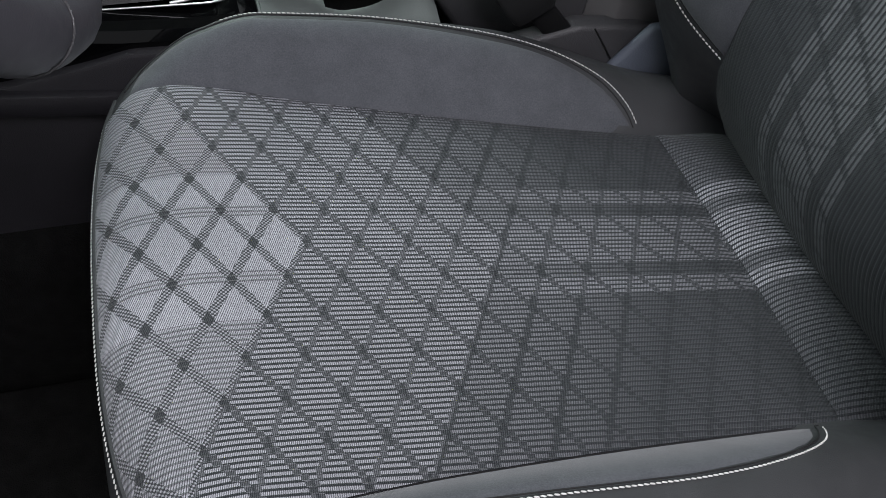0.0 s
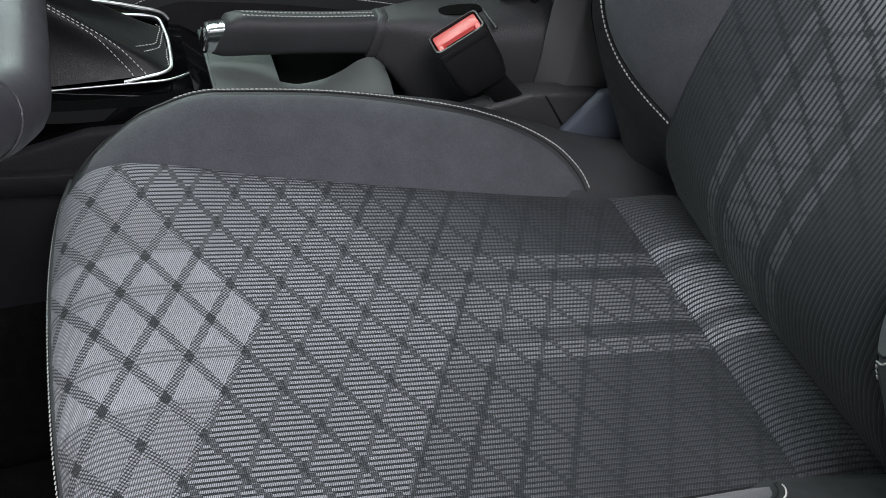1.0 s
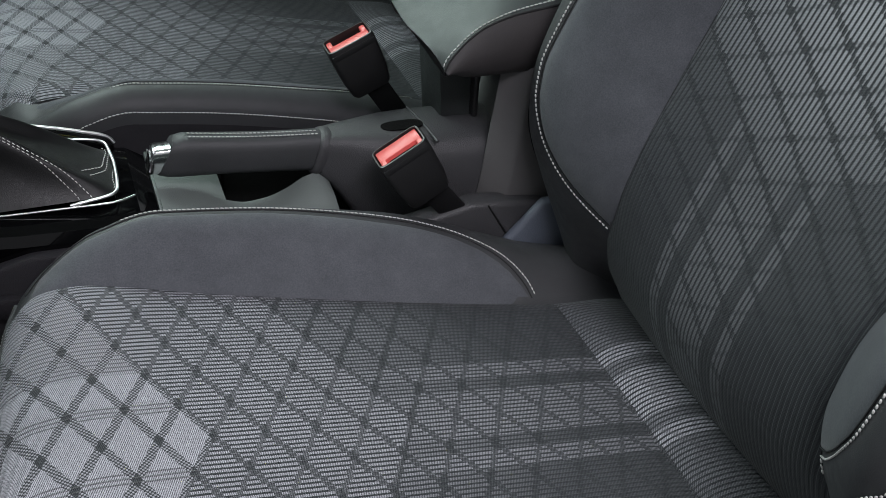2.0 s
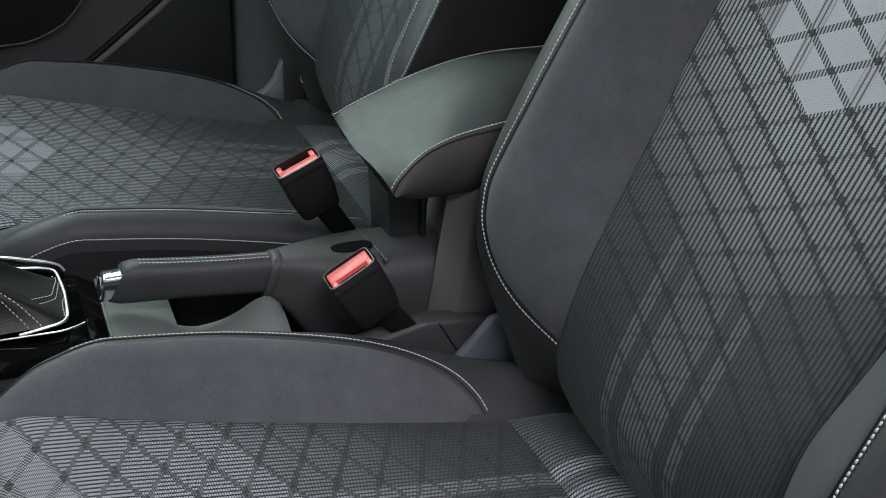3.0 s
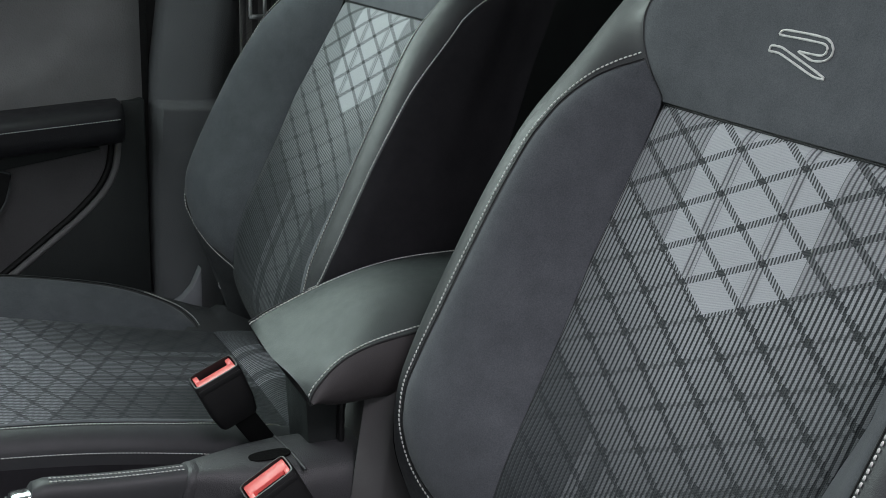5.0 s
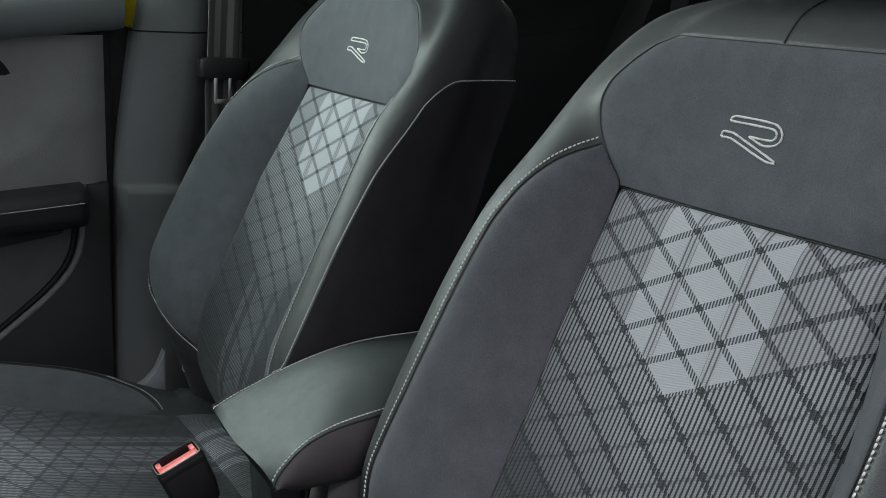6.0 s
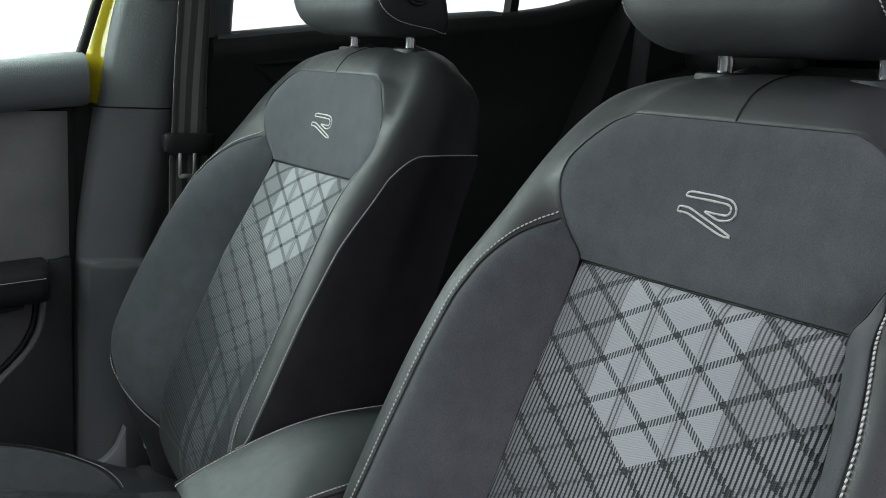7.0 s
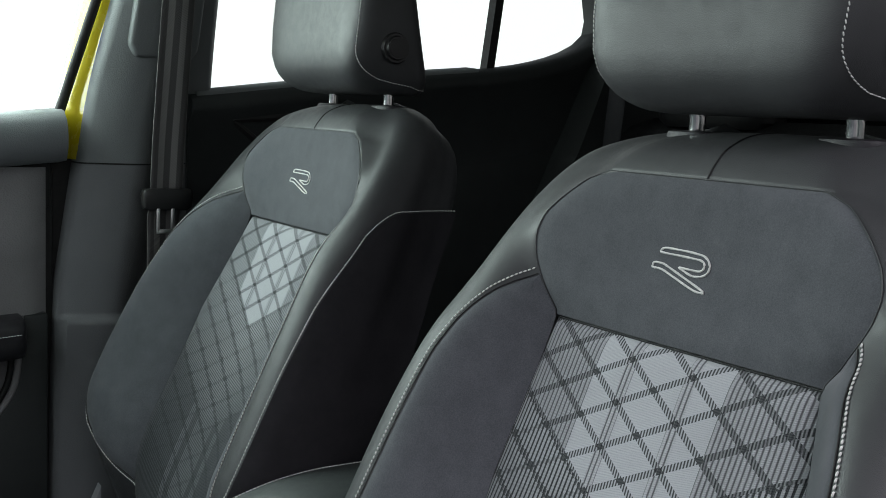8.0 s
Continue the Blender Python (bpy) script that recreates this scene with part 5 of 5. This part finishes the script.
# ---- belt buckles ----
def belt_buckle(name, label, at, long_dir, red_far):
    """Buckle with its red push key in the mouth, on a webbing stem. long_dir: the mouth's long side."""
    ob = thing(name, label, "belt buckle", at, group="belt buckles")
    ex = Vector(long_dir).normalized()
    ey = Vector((0, 1, 0))
    ez = ex.cross(ey).normalized()
    m = Matrix((ex, ey, ez)).transposed().to_4x4()

    def turned(bm):
        bmesh.ops.transform(bm, verts=bm.verts, matrix=m)
        return bm

    rings = []
    for z, kx, ky in ((-0.060, 0.74, 0.80), (-0.056, 0.84, 0.90), (-0.04, 0.95, 1.0), (-0.004, 1.0, 1.0), (0.0, 0.95, 0.93), (0.0002, 0.90, 0.84), (-0.004, 0.88, 0.81), (-0.016, 0.86, 0.79)):
        rings.append([(x, y, z) for x, y in superellipse(0, 0, 0.0255 * kx, 0.0165 * ky, 32, 7.0)])
    part("housing", turned(loft(rings)), M_SMOOTH, ob, "black plastic housing", sharp=45)
    near = -1 if red_far else 1
    key = bmesh.new()
    seam = -0.0040 if near < 0 else -0.0012
    # push plate, sunken shelf with the slit, and a post at each end of it
    for x0, x1, ya, yb, top in ((-0.0215, 0.0215, seam, 0.0128, -0.0016), (-0.0215, 0.0215, -0.0128, seam, -0.0050 if near < 0 else -0.0090), (-0.0215, -0.0158, -0.0128, 0.0, -0.0018), (0.0158, 0.0215, -0.0128, 0.0, -0.0018)):
        lo, hi = (ya, yb) if near < 0 else (-yb, -ya)
        rounded_box(x0, x1, lo, hi, -0.014, top, 0.0014, 2, key)
    part("push_key", turned(key), M_RED, ob, "red push key")
    # The slot is a black block; its depth is only put into the colour.
    sl = (0.0066 if near < 0 else 0.0062) * near
    deep = 0.0015 if near < 0 else 0.0046
    slot = rounded_box(-0.0140, 0.0140, sl - deep, sl + deep, -0.0120, -0.0046 if near < 0 else -0.0080, 0.0005)
    part("slot", turned(slot), M_CARPET, ob, "black block for the shade in the tongue slot")
    lip = rounded_box(-0.0235, 0.0235, -0.0170, -0.0160, -0.010, -0.004, 0.0004)
    part("housing_lip", turned(lip), M_SMOOTH, ob, "black rim line")
    rows = []
    for f in lin(0, 1, 8):
        c = Vector((0.004 + 0.014 * f, 0.0, -0.055 - 0.085 * f))
        rows.append([m @ (c + Vector((x, y, 0))) for x, y in superellipse(0, 0, 0.0125, 0.004, 16, 5)])
    part("stem", loft(rows), M_GAITER, ob, "black webbing stem")
    return ob


belt_buckle("belt_buckle", "black seat belt buckle with a red key beside the driver's seat", (-0.136, 0.270, 0.485), (0.865, 0.0, 0.50), True)
belt_buckle("belt_buckle", "black seat belt buckle with a red key beside the passenger's seat", (-0.136, 0.432, 0.5205), (0.91, 0.0, 0.41), False)

# hinge cover at the backrest's foot
cover = thing("hinge_cover", "blue-grey plastic hinge cover at the backrest's foot", "hinge cover", (0.03, 0.235, 0.34))
part("cover", slab([(-0.062, -0.02), (-0.062, 0.034), (-0.024, 0.074), (0.006, 0.076), (0.03, 0.03), (0.03, -0.02)], 0.014, 0.026, 0.005, 3), M_PLATE, cover)

# ---- passenger's door ----
door = thing("door_1", "closed passenger door with dark grey lining", "car door", (0, 1.06, 0), kind="structure")


def dr(bm):
    bmesh.ops.translate(bm, verts=bm.verts, vec=(0, -1.06, 0))
    return bm


# lining: upper panel with a hollow, lower panel darker in colour from the armrest down
def lining_row(z):
    row = []
    for x in lin(-1.15, -0.0525, 60):
        y = 1.060 + 0.022 * max(0.0, (0.42 - z) / 0.22)
        hollow = max(0.0, 1 - ((x + 0.42) / 0.30) ** 2 - ((z - 0.82) / 0.14) ** 2)
        y += 0.030 * hollow ** 0.7
        edge = min(1.0, (-0.0525 - x) / 0.006)
        y += 0.012 * (1 - edge) ** 2
        row.append(Vector((x, y - 1.06, z)))
    return row


sheet("lining", [lining_row(z) for z in lin(0.665, 0.900, 22)], M_DOOR, door, label="grey upper door lining")
sheet("lower_lining", [lining_row(z) for z in lin(0.20, 0.665, 30)], M_DOOR_LOW, door, label="darker grey lower door lining")
part("door_core", dr(rounded_box(-1.15, -0.060, 1.098, 1.145, 0.18, 0.87, 0.01)), M_YELLOW, door, "yellow painted door")
# top rail
rings = []
for x in lin(-1.15, -0.030, 8):
    dz = max(-0.010 * (-0.03 - x) / 0.09, -0.03)
    rings.append([(x, y, z + dz) for y, z in ((1.10, 0.905), (1.040, 0.912), (1.030, 0.930), (1.030, 0.950), (1.038, 0.970), (1.055, 0.983), (1.085, 0.987), (1.10, 0.985))])
part("top_rail", dr(loft(rings)), M_DOORTOP, door, "soft grey top rail", sharp=60)
# armrest of the door
rings = []
for x, g in ((-0.9, 1.0), (-0.5, 1.0), (-0.2, 1.0), (-0.112, 1.0), (-0.100, 0.97), (-0.094, 0.86)):
    dz = 0.075 * (x + 0.095)
    ring = []
    for y, z in ((1.07, 0.622), (1.035, 0.625), (1.003, 0.632), (0.993, 0.641), (0.990, 0.654), (0.9915, 0.663), (0.990, 0.668), (0.993, 0.676), (1.005, 0.683), (1.03, 0.687), (1.07, 0.687)):
        ring.append((x, 1.07 + (y - 1.07) * g, 0.655 + (z - 0.655) * (0.85 + 0.15 * g) + dz))
    rings.append(ring)
part("door_armrest", dr(loft(rings)), M_SIDE, door, "dark leatherette armrest", sharp=60)
stitching("armrest_stitching", [[Vector((x, 0.9902 - 1.06, 0.6690 + 0.075 * (x + 0.095))) for x in lin(-0.6, -0.102, 40)]], door)
part("armrest_shelf", dr(slab([(-1.0, 0.560), (-0.30, 0.585), (-0.122, 0.613), (-0.122, 0.618), (-1.0, 0.612)], 1.046, 1.07, 0.004)), M_REAR, door, "black shelf below the armrest")
# raised edge that sweeps down to the pocket
SWEEP = ((-0.0925, 0.684), (-0.0930, 0.655), (-0.0955, 0.615), (-0.100, 0.585), (-0.113, 0.556), (-0.143, 0.522), (-0.20, 0.475), (-0.254, 0.433), (-0.34, 0.37), (-0.42, 0.33))
bm = bmesh.new()
add_tube(bm, glide([(x, 1.053 - 1.06, z) for x, z in SWEEP], 60), 0.0052, 10)
part("pocket_edge", bm, M_DOOR, door, "raised grey edge")
# Black tube beside the edge: the groove's shade is put into its colour.
bm = bmesh.new()
add_tube(bm, glide([(x - 0.0082, 1.0575 - 1.06, z + 0.0045) for x, z in SWEEP[1:]], 60), 0.0048, 8)
part("groove_shade", bm, M_RUBBER, door, "black tube for the shade in the groove")
low = [(-1.1, 0.21), (-0.054, 0.21), (-0.054, 0.686)] + [(x + 0.002, z - 0.002) for x, z in SWEEP] + [(-1.1, 0.30)]
part("lower_panel", dr(slab(low, 1.050, 1.075, 0.004)), M_REAR, door, "nearly black lower panel")
# grab recess: flat black plate, its edge highlight added as a thin tube
RECESS = glide([(-0.62, 0, 0.584), (-0.40, 0, 0.588), (-0.262, 0, 0.592), (-0.247, 0, 0.584), (-0.252, 0, 0.557), (-0.273, 0, 0.518), (-0.305, 0, 0.488), (-0.36, 0, 0.470), (-0.62, 0, 0.464)], 40)
part("recess", dr(slab([(p.x, p.z) for p in RECESS], 1.052, 1.075, 0.0)), M_RUBBER, door, "flat black plate for the dark recess")
bm = bmesh.new()
add_tube(bm, [p + Vector((0, -0.009, 0)) for p in RECESS], 0.0017, 8)
part("recess_glint", bm, M_DOORTOP, door, "thin tube for the highlight on the recess edge")
# Black fillers added behind the lining; they close gaps where outside light leaked.
part("gap_backing", dr(rounded_box(-0.075, 0.0, 1.09, 1.12, 0.18, 0.975, 0.003)), M_RUBBER, door, "black backing panel added behind the door gap")
part("rail_backing", dr(rounded_box(-1.15, -0.045, 1.074, 1.094, 0.84, 0.95, 0.004)), M_RUBBER, door, "black filler strip added behind the rail")
part("door_seal", dr(rounded_box(-0.0560, -0.0400, 1.080, 1.11, 0.18, 0.90, 0.003)), M_RUBBER, door, "black rubber door seal")
pane = bmesh.new()
pv = [pane.verts.new(p) for p in ((-1.15, 0.055, 0.95), (-0.02, 0.05, 0.97), (0.085, 0.0, 1.42), (-0.55, 0.0, 1.42))]
pane.faces.new(pv)
glass = part("window_pane", pane, M_GLASS, door, "clear side window", smooth=False)
glass.visible_shadow = False
bm = bmesh.new()
add_tube(bm, [(-0.036, 0.018, 0.955), (-0.030, 0.020, 0.985), (0.020, 0.010, 1.15), (0.105, -0.01, 1.44)], 0.0075, 10)
part("window_frame", bm, M_RUBBER, door, "black window frame")

# ---- centre pillar on the passenger's side ----
pillar = thing("trim_pillar_b_right", "grey plastic centre pillar trim beside the passenger seat", "pillar", (0, 1.05, 0), kind="structure")
LEFT = curve((0.20, 0.40, 0.68, 0.81, 0.906, 0.98, 1.15, 1.45), (-0.055, -0.049, -0.0425, -0.026, -0.012, -0.002, 0.038, 0.115))
RIGHT = curve((0.20, 0.9, 1.0, 1.16, 1.45), (0.26, 0.205, 0.199, 0.204, 0.25))


def pillar_ring(z, push=0.0):
    a, b = LEFT(z), RIGHT(z)
    foot = 0.05 * max(0.0, (0.50 - z) / 0.3) ** 2
    lean = 0.10 * max(0.0, z - 0.95)
    pts = ((a, 1.10), (a + 0.002, 1.058), (a + 0.012, 1.046), (a + 0.075, 1.030), (a + 0.10, 1.034), (a + 0.118, 1.062), (b - 0.06, 1.075), (b - 0.01, 1.072), (b, 1.082), (b, 1.12))
    return [(x, y - 1.05 - foot - lean - push * (1 if 1 < i < 5 else 0), z) for i, (x, y) in enumerate(pts)]


part("lower_trim", loft([pillar_ring(z, 0.014 * min(1.0, max(0.0, (0.682 - z) / 0.009)) * min(1.0, max(0.25, (z - 0.50) / 0.17))) for z in lin(0.20, 0.66, 16) + lin(0.668, 0.688, 7) + lin(0.70, 0.9065, 10)]), M_PILLAR_LOW, pillar, "dark grey lower trim", sharp=50)
part("upper_trim", loft([pillar_ring(z, 0.001) for z in lin(0.909, 1.45, 20)]), M_PILLAR, pillar, "dark grey upper trim", sharp=50)
part("trim_joint", loft([[(x, y + 0.0025, z) for x, y, z in pillar_ring(zz)] for zz in (0.903, 0.912)]), M_RUBBER, pillar, "dark joint line")
plate_bm = slab([(0.052, 1.085), (0.062, 1.066), (0.146, 1.066), (0.156, 1.08), (0.181, 1.35), (0.086, 1.35)], -0.040, 0.03, 0.006, 3)
for v in plate_bm.verts:
    v.co.y -= 0.10 * (v.co.z - 1.1)
part("cover_plate", plate_bm, M_PILLAR, pillar, "belt height adjuster cover")
# yellow body flange between door and pillar
bm = loft([[(LEFT(z) - 0.004 - wd, 0.035, z), (LEFT(z) + 0.004, 0.012, z), (LEFT(z) + 0.004, 0.06, z), (LEFT(z) - 0.016 - wd, 0.062, z), (LEFT(z) - 0.016 - wd, 0.052, z)] for z, wd in ((0.912, 0.0), (0.925, 0.003), (0.95, 0.007), (1.0, 0.011), (1.15, 0.014), (1.45, 0.015))])
part("body_flange", bm, M_YELLOW, pillar, "yellow painted door flange", sharp=30)
part("pillar_foot", slab([(-0.040, 0.36), (0.006, 0.36), (0.006, 0.436), (0.001, 0.424), (-0.008, 0.405), (-0.022, 0.390), (-0.040, 0.380)], -0.070, -0.05, 0.002, 2), M_METAL, pillar, "pale grey triangular plate at the pillar's foot")

# ---- seat belt on the pillar ----
belt = thing("seat_belt", "dark striped seat belt hanging on the pillar", "seat belt", (0.107, 1.005, 0.86))
rows, uvs = [], []
for z in lin(0.36, 1.44, 40):
    k = 0.0245
    row, uvr = [], []
    c = 0.1135 + 0.012 * max(0.0, (z - 0.86) / 0.3)
    for j in range(9):
        g = 2 * j / 8 - 1
        row.append(Vector((c + g * k - 0.115, -0.075 * max(0.0, z - 0.95) + 0.002 * math.sin(3 * g + z * 9) + 0.010 * (1 if z < 0.85 else 0), z - 0.86)))
        uvr.append((g * k, z))
    rows.append(row)
    uvs.append(uvr)
strap = sheet("webbing", rows, M_BELT, belt, uvs, "dark grey ribbed webbing")
strap_mod = strap.modifiers.new("thickness", "SOLIDIFY")
strap_mod.thickness = 0.0014
rings = [[(x, y, z) for x, y in superellipse(0, -0.002, 0.040 * k, 0.012 * k, 28, 3.5)] for z, k in ((-0.018, 0.8), (-0.014, 0.95), (0.004, 1.0), (0.012, 0.95), (0.014, 0.85))]
part("tongue_guide", loft(rings), M_SMOOTH, belt, "black plastic belt guide")
for x in (-0.016, 0.006):
    part("tongue", rounded_box(x - 0.0030, x + 0.0030, -0.013, -0.009, -0.05, -0.014, 0.0015), M_SATIN, belt, "bright steel tongue")
part("tongue", rounded_box(-0.018, 0.008, -0.0130, -0.0090, -0.053, -0.046, 0.001), M_SATIN, belt, "bright steel tongue bar")

# ---- rear door and window ----
rear_door = thing("door_2", "closed dark rear door with its window", "car door", (0.6, 1.06, 0.7), kind="structure")
BELT = curve((0.15, 0.20, 0.30, 0.59, 0.713, 0.85, 0.955, 1.02), (1.014, 1.020, 1.034, 1.072, 1.086, 1.110, 1.145, 1.20))


def rd(bm):
    bmesh.ops.translate(bm, verts=bm.verts, vec=(-0.6, -1.06, -0.7))
    return bm


rings = []
for x in lin(0.16, 1.0, 26):
    b = BELT(x)
    rings.append([(x, 1.12, b - 0.17), (x, 1.070, b - 0.17), (x, 1.060, b - 0.045), (x, 1.046, b - 0.028), (x, 1.046, b - 0.010), (x, 1.056, b), (x, 1.085, b + 0.003), (x, 1.12, b)])
part("rear_top_rail", rd(loft(rings)), M_REAR, rear_door, "dark grey top rail", sharp=60)
# Added paler strip: window light on the rail's top is put into its colour.
rings = []
for x in lin(0.17, 0.70, 16):
    b = BELT(x)
    rings.append([(x, 1.0535, b - 0.002), (x, 1.057, b + 0.004), (x, 1.098, b + 0.0075), (x, 1.098, b - 0.002)])
part("rail_light_strip", rd(loft(rings)), M_PILLAR, rear_door, "paler strip for the window light on the rear rail", sharp=60)
part("rear_lining", rd(rounded_box(0.16, 1.02, 1.072, 1.13, 0.2, 1.02, 0.006)), M_REAR, rear_door, "black rear door lining")
part("rear_core", rd(rounded_box(0.14, 1.10, 1.12, 1.16, 0.2, 0.99, 0.006)), M_YELLOW, rear_door, "yellow painted rear door")
bm = bmesh.new()
add_tube(bm, [(0.232, 1.066, 0.978), (0.30, 1.064, 0.985), (0.45, 1.064, 1.0)], 0.007, 8)
add_tube(bm, [(0.235, 1.066, 0.976), (0.29, 1.064, 0.935), (0.33, 1.064, 0.905)], 0.007, 8)
part("rear_grab", rd(bm), M_SMOOTH, rear_door, "black door pull edge")
bm = loft([[(x + dx, y, z) for dx, y in ((-0.0085, 1.078), (0.0085, 1.078), (0.0085, 1.10), (-0.0085, 1.10))] for x, z in ((0.738, 1.06), (0.742, 1.09), (0.757, 1.22), (0.785, 1.42))])
part("window_divider", rd(bm), M_RUBBER, rear_door, "black window divider")
pane = bmesh.new()
pane.faces.new([pane.verts.new(Vector(p) - Vector((0.6, 1.06, 0.7))) for p in ((0.17, 1.10, 0.98), (1.03, 1.10, 1.10), (1.03, 1.08, 1.43), (0.22, 1.08, 1.43))])
glass = part("rear_pane", pane, M_GLASS, rear_door, "clear rear side window", smooth=False)
glass.visible_shadow = False
# rear pillar
bm = loft([[(x0, 1.045, z), (x0 + 0.02, 1.02, z), (1.35, 1.0, z), (1.35, 1.12, z), (x0, 1.12, z)] for z, x0 in ((0.6, 0.74), (0.85, 0.855), (0.96, 0.905), (1.095, 0.958), (1.145, 0.985), (1.20, 0.995), (1.27, 0.98), (1.34, 0.94), (1.43, 0.85))])
tagged(part("trim_pillar_c_right", bm, M_REAR, None, sharp=40), "dark rear pillar trim", "pillar", kind="structure")
tagged(part("wall_quarter_right", rounded_box(1.0, 1.56, 1.06, 1.13, 0.2, 1.2, 0.01), M_SIDE, None), "dark rear side lining", "wall", kind="structure")

# ---- rear bench ----
bench = thing("rear_bench", "black rear bench seat", "bench", (0.85, 0.35, 0.4))
rings = []
for y in lin(-0.62, 0.62, 20):
    e = min(1.0, (0.62 - abs(y)) / 0.05) ** 0.5 if abs(y) < 0.62 else 0.3
    e = max(0.35, e)
    mid = 0.02 * math.cos(y * 10)
    rings.append([(x, y, z) for x, z in ((0.26, -0.1), (0.02 + (1 - e) * 0.03, 0.02), (0.05 + mid * 0.3, 0.30), (0.09 + mid * 0.3, 0.52), (0.115, 0.585 * (0.95 + 0.05 * e)), (0.15, 0.615 * (0.95 + 0.05 * e)), (0.20, 0.60 * (0.95 + 0.05 * e)), (0.28, 0.3))])
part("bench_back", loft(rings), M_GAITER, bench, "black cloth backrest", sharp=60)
rings = [[(x, y, z) for x, z in ((0.05, -0.2), (-0.42, -0.2), (-0.46, -0.05), (-0.43, 0.0), (-0.2, -0.01), (0.06, -0.05))] for y in lin(-0.62, 0.62, 8)]
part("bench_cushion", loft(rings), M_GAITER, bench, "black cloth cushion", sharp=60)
for y in (0.40,):
    rings = [[(0.155 + x * k, y + yy * k, 0.60 + z) for x, yy in superellipse(0, 0, 0.055, 0.13, 24, 3)] for z, k in ((0.0, 0.85), (0.012, 0.97), (0.04, 1.0), (0.08, 1.0), (0.11, 0.94), (0.125, 0.7))]
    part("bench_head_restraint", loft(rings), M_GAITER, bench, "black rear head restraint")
rows, uvs = [], []
for f in lin(0, 1, 24):
    c = Vector((0.99 - 0.13 * f, 0.98 - 0.10 * f, 1.30 - 0.50 * f))
    rows.append([c + Vector((0.0, g * 0.023, g * 0.004)) for g in (-1, -0.5, 0, 0.5, 1)])
    uvs.append([(g * 0.023, f * 0.5) for g in (-1, -0.5, 0, 0.5, 1)])
rear_belt = thing("rear_seat_belt", "dark rear seat belt across the bench corner", "seat belt")
strap2 = sheet("webbing", rows, M_CLOTH, rear_belt, uvs)
strap2.modifiers.new("thickness", "SOLIDIFY").thickness = 0.0014

# ---- ground outside ----
bm = bmesh.new()
bmesh.ops.create_grid(bm, x_segments=2, y_segments=2, size=400)
bmesh.ops.translate(bm, verts=bm.verts, vec=(0, 0, -0.30))
tagged(part("ground", bm, M_GROUND, None, smooth=False), "pale concrete ground outside the car", "ground", kind="structure")
# bright overcast distance beyond the windows
rows = [[Vector((22 * math.sin(a), 22 * math.cos(a), z)) for a in lin(-1.4, 1.7, 40)] for z in (-0.3, 3, 9)]
far_sky = sheet("backdrop", rows, M_HAZE, None)
tagged(far_sky, "plain white overcast distance outside", "backdrop", kind="structure")
